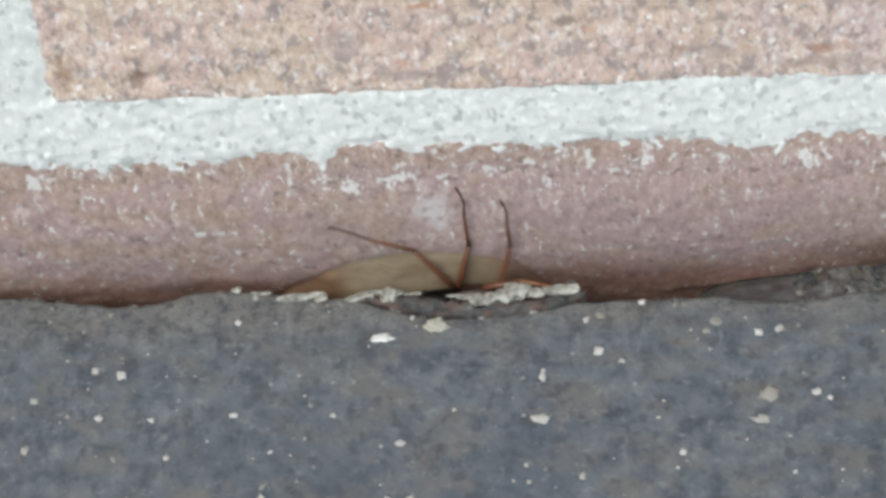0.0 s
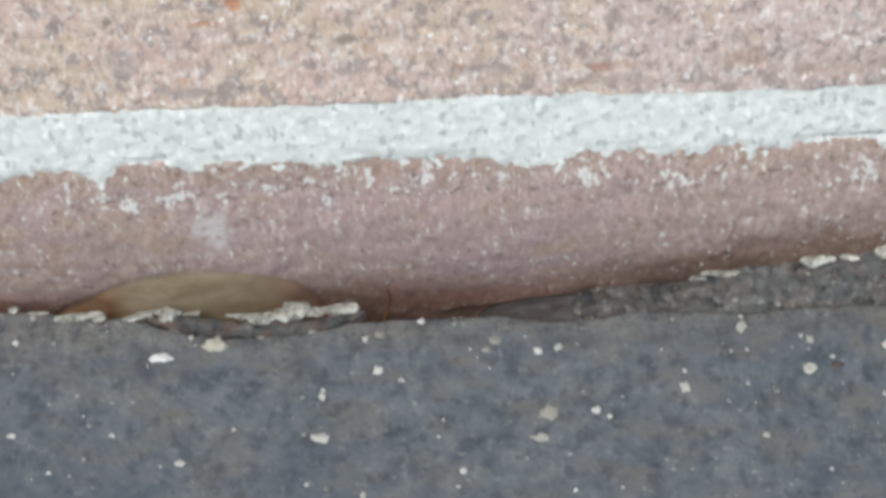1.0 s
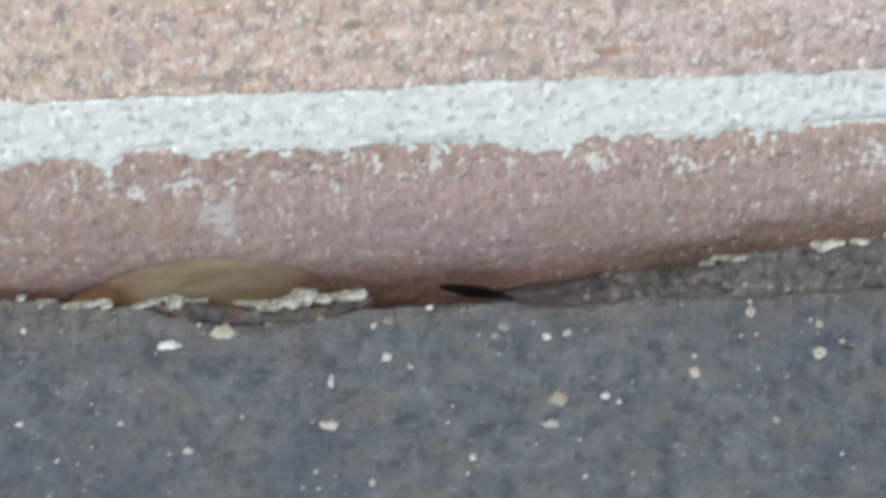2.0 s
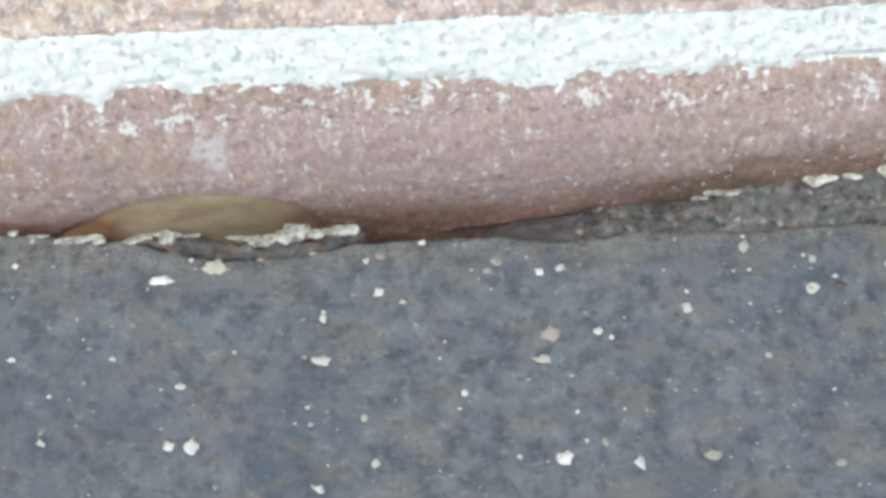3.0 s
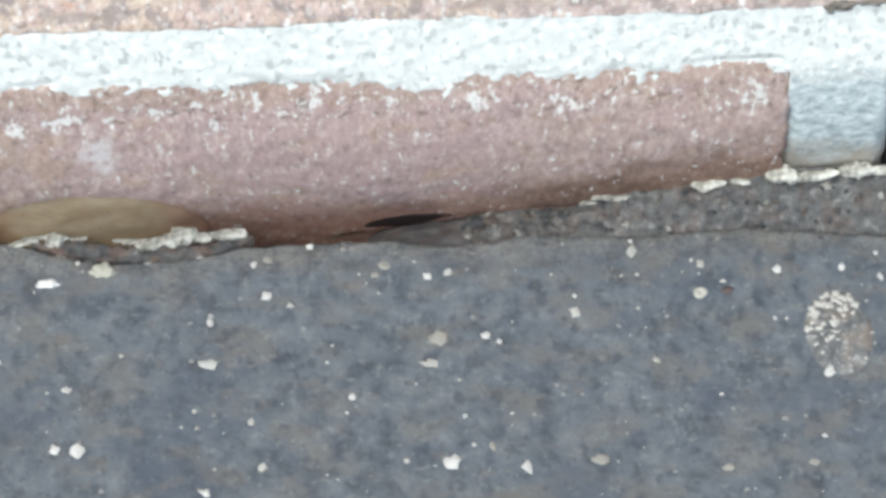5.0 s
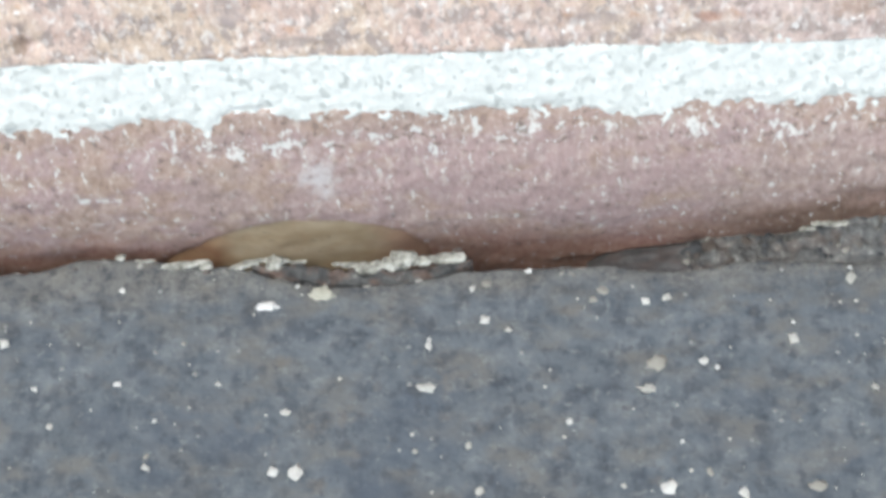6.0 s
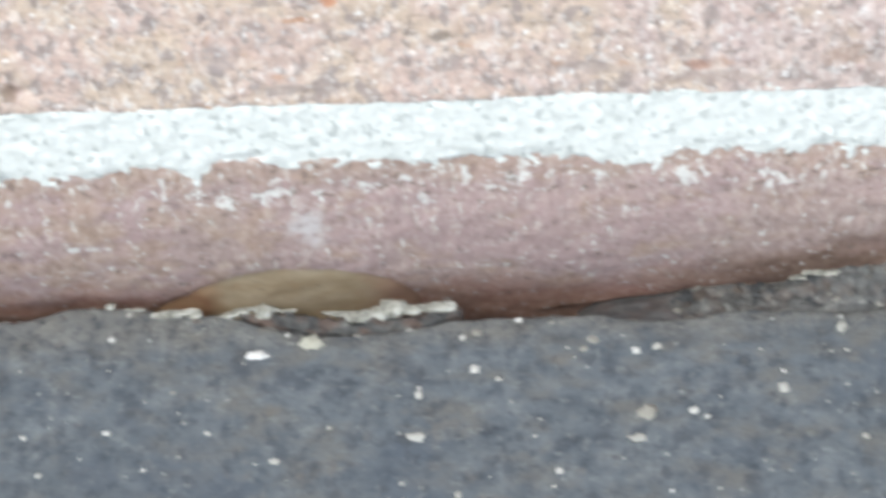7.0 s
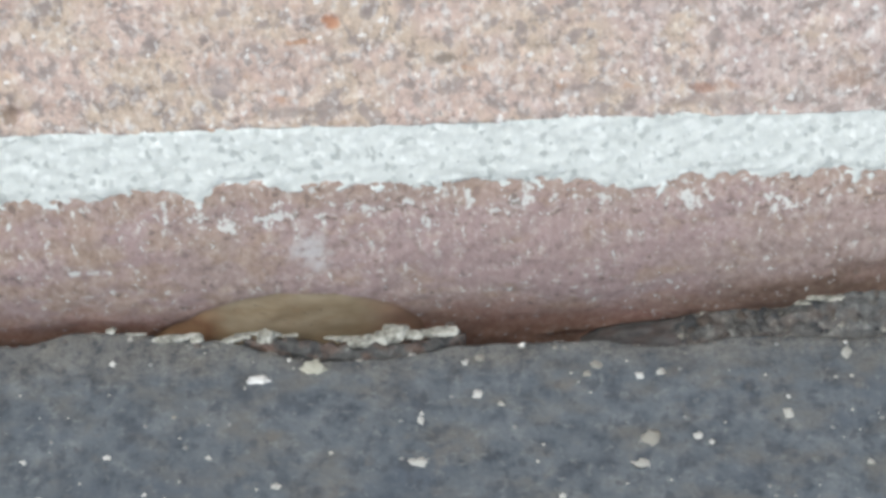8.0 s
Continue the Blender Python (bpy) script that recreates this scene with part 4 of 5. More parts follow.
def build_chips():
    rng = random.Random(4)
    shapes = [lump_mesh("stone_chip", 1.0, k * 1.7 + 0.4, (1, 1, 1), 1.0, 2, CHIP) for k in range(9)]
    tans = [lump_mesh("stone_chip", 1.0, k * 2.1 + 0.7, (1, 1, 1), 0.8, 2, TAN) for k in range(4)]
    dims = [lump_mesh("stone_chip", 1.0, k * 1.3 + 0.2, (1, 1, 1), 0.9, 1, FAINT) for k in range(5)]

    def chip(data, x, y, wide, deep, label=""):
        ob = tagged(new("stone_chip", data), label)
        ob.parent = ground
        ob.location = (x * MM, y * MM, ground_height(x * MM, y * MM) + 0.04 * MM)
        ob.rotation_euler = (rng.uniform(-0.15, 0.15), rng.uniform(-0.15, 0.15), rng.gauss(0, 0.3))
        ob.scale = (0.86 * wide * MM, 0.86 * deep * MM, 0.3 * min(wide, deep) * MM)

    for x, y, wide, deep in CHIPS_WEST + CHIPS_EAST:
        chip(shapes[rng.randrange(9)], x, y, wide, deep)
    chip(lump_mesh("stone_chip", 1.0, 4.4, (1, 1, 1), 0.9, 3, CREAM), -25.4, -4.1, 2.7, 2.0, "flat cream stone chip by the crevice")
    for x, y, wide, deep in TAN_CHIPS:
        chip(tans[rng.randrange(4)], x, y, wide, deep, "flat tan stone chip")
    for x, y in FAINT_CHIPS:
        chip(dims[rng.randrange(5)], x, y, rng.uniform(0.45, 0.7), rng.uniform(0.5, 0.75), "small faint grey stone chip")
    for x, y, size, wide, turn in ((-31.2, -5.7, 1.45, 1.7, -0.15),):
        ob = mesh_object("stone_chip", lump(size * MM, x, (wide, 0.7, 0.3), 0.8, 3), WHITE, ground, "bright white stone chip")
        ob.location = (x * MM, y * MM, ground_height(x * MM, y * MM))
        ob.rotation_euler = (0, 0, turn)
    ob = mesh_object("stone_chip", lump(1.2 * MM, 5.2, (1.2, 0.8, 0.16), 0.8, 2), RUSTY, ground, "rusty brown stone chip")
    ob.location = (39.9 * MM, -9.7 * MM, ground_height(39.9 * MM, -9.7 * MM))
    # a ring-shaped fragment
    bm = bmesh.new()
    rings = []
    for i in range(14):
        a = i * math.tau / 14
        r = 0.44 + 0.06 * math.sin(3 * a + 1)
        rings.append([bm.verts.new(Vector(((r + w * math.cos(b)) * math.cos(a), (r + w * math.cos(b)) * math.sin(a), 0.7 * w * math.sin(b))) * MM)
                      for w in (0.32 + 0.06 * math.sin(2 * a),) for b in (k * math.tau / 7 for k in range(7))])
    for i in range(14):
        a, b = rings[i], rings[(i + 1) % 14]
        for k in range(7):
            bm.faces.new((a[k], b[k], b[(k + 1) % 7], a[(k + 1) % 7]))
    ob = mesh_object("stone_chip", bm, RING, ground, "pale ring-shaped stone chip")
    ob.location = (37.1 * MM, -10.2 * MM, ground_height(37.1 * MM, -10.2 * MM) + 0.05 * MM)
    # grit too small to tell apart
    verts, faces = [], []
    for i in range(170):
        x, y = rng.uniform(-82, 76) * MM, rng.uniform(-46, -4) * MM
        s = rng.uniform(0.10, 0.26) * MM * (1.5 if rng.random() < 0.15 else 1)
        z = ground_height(x, y)
        b = len(verts)
        a0 = rng.uniform(0, 6)
        for a in range(5):
            r = s * rng.uniform(0.7, 1.3)
            verts.append((x + r * math.cos(a0 + a * 1.257), y + r * math.sin(a0 + a * 1.257), z - 0.05 * MM))
        verts.append((x, y, z + s * 0.6))
        faces += [(b + a, b + (a + 1) % 5, b + 5) for a in range(5)]
    tagged(raw_object("grit", verts, faces, GRIT, ground, "fine pale grit in the asphalt", False), kind="stuff")
    # loose crumbs along the broken edge
    verts, faces = [], []
    for i in range(330):
        x = rng.uniform(-80, 74) * MM
        y = lip(x) - abs(rng.gauss(0.2, 0.9)) * MM
        s = rng.uniform(0.12, 0.34) * MM * (1.7 if rng.random() < 0.12 else 1)
        z = ground_height(x, y) - 0.12 * MM - 0.5 * max(0.0, y - lip(x) + 0.8 * MM)
        b, a0 = len(verts), rng.uniform(0, 6)
        for a in range(6):
            r = s * rng.uniform(0.6, 1.4)
            verts.append((x + 1.3 * r * math.cos(a0 + a * 1.047), y + r * math.sin(a0 + a * 1.047), z - 0.1 * MM))
        for a in range(3):
            r = 0.5 * s * rng.uniform(0.5, 1.3)
            verts.append((x + 1.3 * r * math.cos(a0 + a * 2.094), y + r * math.sin(a0 + a * 2.094), z + s * rng.uniform(0.4, 0.9)))
        for a in range(3):
            k, l, m = b + 2 * a, b + 2 * a + 1, b + (2 * a + 2) % 6
            faces += [(k, l, b + 6 + a), (l, m, b + 6 + (a + 1) % 3), (l, b + 6 + (a + 1) % 3, b + 6 + a)]
        faces.append((b + 6, b + 7, b + 8))
    tagged(raw_object("loose_grit", verts, faces, EDGE_GRIT, ground, "dark and pale grit along the crevice", False), kind="stuff")
    # one large worn stone in the surface, crusted with white grains
    bm = lump(8.8 * MM, 2.2, (0.82, 1.30, 0.16), 0.05, 5)
    for v in bm.verts:
        r = min(1.0, math.hypot(v.co.x / (3.6 * MM), v.co.y / (5.7 * MM)))
        v.co.z += 0.14 * MM * (1 - r ** 4) * wobble(v.co.x, v.co.y, 0, 1.3 * MM, 3, 6.0)
    peb = mesh_object("pebble", bm, PEBBLE, ground, "dull grey pitted pebble crusted with white grains, bedded in asphalt")
    peb.location = (51.1 * MM, -16.1 * MM, GROUND - 0.18 * MM)
    grains = [lump_mesh("grain", 1.0, k * 1.1 + 0.3, (1.25, 1.0, 0.5), 0.9, 2, GRAIN) for k in range(7)]
    count = 0
    while count < 52:
        u, v = rng.uniform(-1, 1), rng.uniform(-1, 1)
        r = math.hypot(u, v)
        lean = v * 0.85 - u * 0.45 + 0.35 * wobble(u, v, 0, 0.5, 2, 3.0)
        if r > 0.97 or rng.random() > smoothstep(-0.35, 0.55, lean) + 0.10 + 0.25 * (r > 0.8):
            continue
        ob = new("grain", grains[rng.randrange(7)])
        ob.parent = peb
        g = rng.uniform(0.35, 0.95) * (0.6 + 0.5 * smoothstep(-0.5, 0.5, lean)) * MM
        ob.location = (u * 3.5 * MM, v * 5.5 * MM, 0.70 * MM * math.sqrt(max(0.02, 1 - r * r)) - 0.05 * MM)
        ob.rotation_euler = (0.3 * u, 0.3 * v, rng.uniform(0, 6.28))
        ob.scale = (g, g, g)
        count += 1


# ---- rubble between asphalt and wall ----
FILLET_X = (12, 13.5, 15.5, 18.5, 24.5, 26.2, 29.8, 32.8, 36.3, 39.3, 42.2, 46, 60, 90)
FILLET_Z = (-4.9, -4.2, -3.5, -3.2, -2.9, -1.9, -1.2, -0.5, 0.4, 0.7, 1.1, 1.5, 1.5, 1.5)


def build_ledges():
    # a cement fillet that climbs against the brick
    xs = [(12.3 + 0.3 * i) * MM for i in range(0, 250)]
    verts, faces, n = [], [], 30
    for x in xs:
        level = np.interp(x / MM, FILLET_X, FILLET_Z) * MM + 0.28 * MM * wobble(x, 0, 0, 2.4 * MM, 3, 1.5)
        z_top = on_face(level)
        y0, y1 = lip(x) + 0.15 * MM, bull_nose(z_top) + 0.5 * MM
        for j in range(n):
            f = j / (n - 1)
            y = y0 + (y1 - y0) * f
            z = -6.7 * MM + (z_top + 6.7 * MM) * f ** 0.8
            bump = (0.6 * MM * wobble(x, y, z, 2.2 * MM, 4, 3.3) + 0.5 * MM * wobble(x, y, z, 0.9 * MM, 3, 8.8)) * min(1.0, 4 * f * (1.15 - f))
            verts.append((x, y - 0.4 * bump, z + bump))
        verts.append((x, y1, -0.014))
        verts.append((x, y0, -0.014))
    m = n + 2
    for i in range(len(xs) - 1):
        for j in range(m):
            k, l = i * m + j, i * m + (j + 1) % m
            faces.append((k, k + m, l + m, l))
    faces.append(tuple(range(m)))
    faces.append(tuple((len(xs) - 1) * m + j for j in range(m - 1, -1, -1)))
    fillet = tagged(raw_object("cement_fillet", verts, faces, RUBBLE), "rough dirty grey cement fillet against the brick", "cement fillet", kind="structure")
    # stones set in it
    rng = random.Random(23)
    shapes = [lump_mesh("stone", 1.0, 2.3 * k + 0.9, (1.2, 0.9, 0.8), 0.9, 2, FILLET_STONE) for k in range(6)]
    for i in range(95):
        x = rng.uniform(13.2, 62) if i > 1 else (14.3, 16.2)[i]
        f = rng.uniform(0.12, 0.92) if i > 1 else 0.62
        k = int((x - 12.3) / 0.3) * m + int(f * (n - 1))
        ob = new("stone", shapes[rng.randrange(6)])
        ob.parent = fillet
        s = (rng.uniform(0.45, 1.1) if i > 1 else (2.0, 1.5)[i]) * MM
        ob.location = Vector(verts[k]) + Vector((0, 0.15, -0.1)) * s
        ob.rotation_euler = (rng.uniform(0, 6), rng.uniform(0, 6), rng.uniform(0, 6)) if i > 1 else (0.5, 0, 0.3)
        ob.scale = (s, s, s)

    # a crumbling ridge at the edge of the asphalt, before the hollow
    xs = [(-33 + 0.5 * i) * MM for i in range(0, 48)]
    verts, faces, n = [], [], 11
    for x in xs:
        u = (x + 21.2 * MM) / (12.2 * MM)
        w = (1.0 - abs(u) ** 4) * 1.0 * MM + 0.1 * MM
        mid = lip(x) + 0.75 * MM + 0.7 * MM * math.exp(-((x + 25 * MM) / (5 * MM)) ** 2)
        crest = (-5.35 + 0.3 * math.exp(-((x + 26.3 * MM) / (2.6 * MM)) ** 2) - 0.25 * math.exp(-((x + 21 * MM) / (3 * MM)) ** 2)) * MM + 0.35 * MM * wobble(x, 0, 0, 2 * MM, 3, 4.0)
        for j in range(n):
            a = math.pi * j / (n - 1)
            y, z = mid - w * math.cos(a), crest - 0.8 * MM + 0.8 * MM * math.sin(a)
            verts.append((x, y + 0.3 * MM * wobble(x, y, z, 1.3 * MM, 3, 7.0), z + 0.7 * MM * wobble(x, y, z, 1.3 * MM, 4, 2.0)))
        verts += [(x, mid + w, -0.013), (x, mid - w, -0.013)]
    m = n + 2
    for i in range(len(xs) - 1):
        for j in range(m):
            k, l = i * m + j, i * m + (j + 1) % m
            faces.append((k, k + m, l + m, l))
    faces.append(tuple(range(m)))
    faces.append(tuple((len(xs) - 1) * m + j for j in range(m - 1, -1, -1)))
    tagged(raw_object("rubble_ridge", verts, faces, RIDGE), "dark crumbling ridge of grit along the crevice", "rubble", kind="structure")


# x, y, z, length and girth of the crumbs by the asphalt, in mm
CRUMBS_LEFT = ((-47.1, 1.8, -5.4, 0.9, 0.7), (-44.3, 1.3, -5.5, 1.9, 0.35), (-39.8, 0.55, -5.4, 4.4, 0.8), (-37.9, 0.3, -5.5, 1.1, 1.0), (-34.3, 0.1, -5.5, 1.9, 0.75), (-33.1, 0.5, -5.4, 1.4, 0.65), (-31.9, 0.8, -5.4, 1.3, 0.5),
               (-30.5, 0.3, -5.35, 1.7, 1.6), (-29.8, 0.5, -5.3, 1.3, 0.9), (-28.2, 0.5, -5.5, 1.6, 0.4), (-23.9, 0.0, -5.5, 1.0, 0.4), (-22.0, -0.2, -5.5, 2.4, 0.7), (-19.6, -0.55, -5.5, 3.8, 1.6), (-17.6, -0.2, -5.4, 2.4, 1.5), (-16.8, 0.2, -5.2, 2.3, 1.8), (-14.9, -0.1, -5.3, 1.6, 1.2), (-12.4, 0.15, -5.3, 4.0, 1.2))
# x, height on the wall, length and girth of those on the fillet
CRUMBS_RIGHT = ((26.4, -1.9, 1.8, 0.6), (29.4, -1.3, 4.4, 0.8), (38.8, 0.4, 2.8, 1.2), (42.2, 0.7, 1.6, 0.7), (46.4, 1.5, 2.6, 1.9), (50.2, 1.3, 5.0, 1.1), (54.4, 1.8, 3.0, 1.8), (59.6, 1.7, 6.4, 1.2))


def build_crumbs():
    rng = random.Random(11)
    places = list(CRUMBS_LEFT)
    for x, level, size, girth in CRUMBS_RIGHT:
        z = on_face(level * MM)
        places.append((x, bull_nose(z) / MM - 0.35, z / MM, size, girth))
    for i, (x, y, z, size, girth) in enumerate(places):
        size *= 1.3
        bm = bmesh.new()
        bmesh.ops.create_icosphere(bm, subdivisions=4, radius=0.5)
        # flat breaks on all sides of a lump
        breaks = [(Vector((rng.gauss(0, 0.7), rng.gauss(0, 1), rng.gauss(0, 1))).normalized(), rng.uniform(0.34, 0.5)) for _ in range(12)]
        for v in bm.verts:
            v.co *= 0.55 / (sum(abs(k) ** 4 for k in v.co) ** 0.25) * 0.9
            c = v.co * 2
            for d, far in breaks:
                over = v.co.dot(d) - far
                if over > 0:
                    v.co -= d * over * 0.85
            grow = 1.1 + 0.35 * wobble(c.x * size, c.y, c.z, 2.4, 2, i + 0.3) + 0.2 * wobble(c.x * size, c.y * girth, c.z * girth, 0.6, 3, i + 4.1)
            bent = 0.2 * girth * wobble(c.x * size, 0, 0, 2.0, 3, i + 9.0)
            v.co = Vector((v.co.x * size * (1.0 + 0.12 * wobble(c.y, c.z, c.x, 0.6, 2, i)), v.co.y * girth * grow, v.co.z * girth * 0.75 * grow + bent)) * MM
        ob = mesh_object("mortar_crumb", bm, CRUMB if x < 35 else LIME_CRUMB)
        ob.location = (x * MM, y * MM, z * MM)
        ob.rotation_euler = (0, 0, radians(3 * ((i * 7) % 5 - 2)))
        tagged(ob, "pale crumbled mortar scrap lying along the crevice" if x < 20 else "white lime mortar scrap on the cement fillet", "mortar crumb", "mortar crumbs")


def build_flake():
    """A smooth dark grey smear of cement wedged between the asphalt and the brick's lower edge; it runs into the fillet."""
    bm = bmesh.new()
    rings, n = [], 15
    for i in range(61):
        u = i / 60
        x = (2.6 + 11.2 * u) * MM
        level = np.interp(x / MM, (2.6, 4.5, 6.5, 9.5, 13.1, 14), (-7.6, -6.15, -5.45, -4.95, -4.4, -4.4)) * MM + 0.12 * MM * wobble(x, 0, 0, 2.0 * MM, 3, 4.2)
        top = on_face(level + 0.15 * MM)
        back = bull_nose(top) + 0.7 * MM
        low = lip(x) + 0.1 * MM
        ring = []
        for j in range(n):
            v = j / (n - 1)
            y = low + (back - low) * v
            z = -6.5 * MM + (top + 6.5 * MM) * v ** 0.85
            ring.append(bm.verts.new((x, y, z + 0.22 * MM * wobble(x, y, z, 1.8 * MM, 4, 3.0) * min(1.0, 3 * v))))
        ring += [bm.verts.new((x, back, top - 1.2 * MM)), bm.verts.new((x, low, -8.2 * MM))]
        rings.append(ring)
    for a, b in zip(rings, rings[1:]):
        for j in range(len(a)):
            k = (j + 1) % len(a)
            bm.faces.new((a[j], a[k], b[k], b[j]))
    bm.faces.new(rings[0]), bm.faces.new(rings[-1])
    tagged(mesh_object("grey_flake", bm, FLAKE), "smooth dark grey flake wedged in the crevice below the brick", "flake")


build_ledges()
build_crumbs()
build_flake()


# ---- wasp ----
def tube(points, radii, sides=7):
    """A tapered tube along a bent line."""
    bm = bmesh.new()
    rings = []
    pts = [Vector(p) for p in points]
    for i, p in enumerate(pts):
        way = (pts[min(i + 1, len(pts) - 1)] - pts[max(i - 1, 0)]).normalized()
        side = way.cross(Vector((0, 1, 0.01))).normalized()
        up = way.cross(side)
        rings.append([bm.verts.new(p + radii[i] * (side * math.cos(a * math.tau / sides) + up * math.sin(a * math.tau / sides))) for a in range(sides)])
    for a, b in zip(rings, rings[1:]):
        for j in range(sides):
            bm.faces.new((a[j], a[(j + 1) % sides], b[(j + 1) % sides], b[j]))
    bm.faces.new(rings[0]), bm.faces.new(rings[-1])
    return bm


def body_form(length, stations):
    """A body along -x from the origin: stations of (share of length, half height, half width, sag)."""
    bm = bmesh.new()
    rings = []
    for u, h, w, sag in stations:
        rings.append([bm.verts.new((-u * length, w * math.cos(a * math.tau / 14), sag + h * math.sin(a * math.tau / 14))) for a in range(14)])
    for a, b in zip(rings, rings[1:]):
        for j in range(14):
            bm.faces.new((a[j], a[(j + 1) % 14], b[(j + 1) % 14], b[j]))
    bm.faces.new(rings[0]), bm.faces.new(rings[-1])
    return bm


def wing_form(length, width):
    """A thin leaf-shaped wing with a blunt tip that runs from its root at the origin to -x, in the x-z plane."""
    bm = bmesh.new()
    rows = []
    for i in range(33):
        u = 1 - (1 - i / 32) ** 1.5
        lead = np.interp(u, (0, 0.1, 0.25, 0.5, 0.75, 0.88, 0.95, 0.99, 1), (0.05, 0.09, 0.17, 0.29, 0.34, 0.30, 0.22, 0.12, 0.05)) * width
        trail = np.interp(u, (0, 0.1, 0.2, 0.4, 0.55, 0.75, 0.9, 0.98, 1), (-0.05, -0.15, -0.32, -0.56, -0.56, -0.43, -0.28, -0.16, -0.06)) * width
        row = []
        for j in range(9):
            v = j / 8
            ripple = 0.05 * MM * math.sin(v * 15 + u * 6)
            row.append(bm.verts.new((-u * length, 0.25 * MM * math.sin(math.pi * u) + ripple, lead + (trail - lead) * v)))
        rows.append(row)
    for a, b in zip(rows, rows[1:]):
        for j in range(8):
            bm.faces.new((a[j], a[j + 1], b[j + 1], b[j]))
    bmesh.ops.solidify(bm, geom=bm.faces[:], thickness=0.04 * MM)
    return bm


REACH = {}   # from the root of a limb to its tip


def build_leg(wasp, name, femur, tibia, tarsus, knee):
    """A leg that stands up from its hip: a femur, and on its knee the shin with a darker foot. Returns both."""
    f = part(name, tube([(0, 0, 0), (0.1 * MM, 0, 0.4 * femur), (0, 0, femur)], [0.34 * MM, 0.38 * MM, 0.24 * MM]), WASP_ORANGE, wasp, "orange-brown jointed leg")
    top = Vector((0, -0.05 * tibia, tibia))
    line = [top + Vector(p) * tarsus for p in ((0.03, 0, 0.3), (0.05, 0, 0.5), (-0.02, 0.06, 0.8), (-0.10, 0.1, 1.0))]
    shin = part("tibia", tube([(0, 0, 0), top * 0.5, top] + line, [0.22 * MM, 0.21 * MM, 0.16 * MM, 0.14 * MM, 0.13 * MM, 0.13 * MM, 0.17 * MM]), WASP_SHIN, f, "orange shin with a dark brown foot")
    shin.data.materials.append(WASP_BROWN)
    for p in shin.data.polygons:
        if p.center.z > tibia * 0.9:
            p.material_index = 1
    shin.matrix_basis = pose(0, 0, femur, 0, knee, 0)
    REACH[f.name] = (femur, line[-1])
    return f, shin


def build_wasp():
    wasp = tagged(new("spider_wasp"), "black wasp with orange-brown legs and smoky dark wings", "wasp")
    part("thorax", body_form(5.2 * MM, [(-0.5, 0.5 * MM, 0.5 * MM, 0), (-0.4, 1.2 * MM, 1.1 * MM, 0), (-0.1, 1.6 * MM, 1.4 * MM, 0), (0.2, 1.5 * MM, 1.3 * MM, 0), (0.42, 1.0 * MM, 0.9 * MM, -0.0002), (0.5, 0.3 * MM, 0.3 * MM, -0.0004)]), WASP_RUST, wasp, "blackish brown thorax")
    ab = part("abdomen", body_form(8 * MM, [(0.0, 0.3 * MM, 0.3 * MM, 0), (0.1, 0.8 * MM, 0.8 * MM, 0), (0.35, 1.5 * MM, 1.4 * MM, -0.0003), (0.6, 1.4 * MM, 1.3 * MM, -0.0007), (0.85, 0.8 * MM, 0.7 * MM, -0.0013), (1.0, 0.12 * MM, 0.12 * MM, -0.0018)]), WASP_BLACK, wasp)
    ab.location = (-2.7 * MM, 0, -0.4 * MM)
    head = part("head", lump(2.6 * MM, 0.2, (0.75, 1.1, 1.0), 0.05, 3), WASP_BLACK, wasp)
    head.location = (3.7 * MM, 0, -0.2 * MM)
    for side in (-1, 1):
        eye = part("eye", lump(1.1 * MM, 0.5, (0.7, 0.6, 1.2), 0.03, 2), WASP_BROWN, head)
        eye.location = (0.3 * MM, side * 1.15 * MM, 0.2 * MM)
        part("antenna", tube([(4.4 * MM, side * 0.4 * MM, 0.3 * MM), (6.0 * MM, side * 0.7 * MM, 0.1 * MM), (7.6 * MM, side * 0.9 * MM, -1.4 * MM), (8.6 * MM, side * 1.0 * MM, -2.8 * MM)], [0.16 * MM, 0.15 * MM, 0.14 * MM, 0.09 * MM]), WASP_ORANGE, wasp, "curved orange antenna")
    legs = {}
    legs["a"] = build_leg(wasp, "leg", 11.0 * MM, 5.6 * MM, 4.6 * MM, -27)
    legs["b"] = build_leg(wasp, "leg", 11.0 * MM, 6.2 * MM, 4.6 * MM, -13)
    legs["c"] = build_leg(wasp, "leg", 11.0 * MM, 4.8 * MM, 3.7 * MM, -12)
    for i, x in enumerate((-1.2, 0.4, 1.8)):
        f, _ = build_leg(wasp, "leg", 4.0 * MM, 4.4 * MM, 3.6 * MM, 30)
        f.matrix_basis = pose(x * MM, 0.9 * MM, -0.6 * MM, -118, (-30, 0)[i], 0) if i < 2 else pose(0.9 * MM, 0.2 * MM, 1.3 * MM, 0, 76, 0)
    wings = {}
    for key, name, length, width, material, label in (("fore", "forewing", 9.4 * MM, 4.4 * MM, WING, "smoky blackish wing"), ("hind", "hindwing", 8.6 * MM, 3.6 * MM, HIND_WING, "clear brownish hind wing")):
        wings[key] = part(name, wing_form(length, width), material, wasp, label)
        REACH[wings[key].name] = Vector((-length, 0.0, 0.0))
    far = part("forewing", wing_form(12.5 * MM, 4.2 * MM), WING, wasp, "smoky blackish wing")
    far.matrix_basis = pose(0.3 * MM, 0.5 * MM, 0.2 * MM, 80, -24, -3)
    return wasp, legs, wings


wasp, legs, wings = build_wasp()
build_chips()


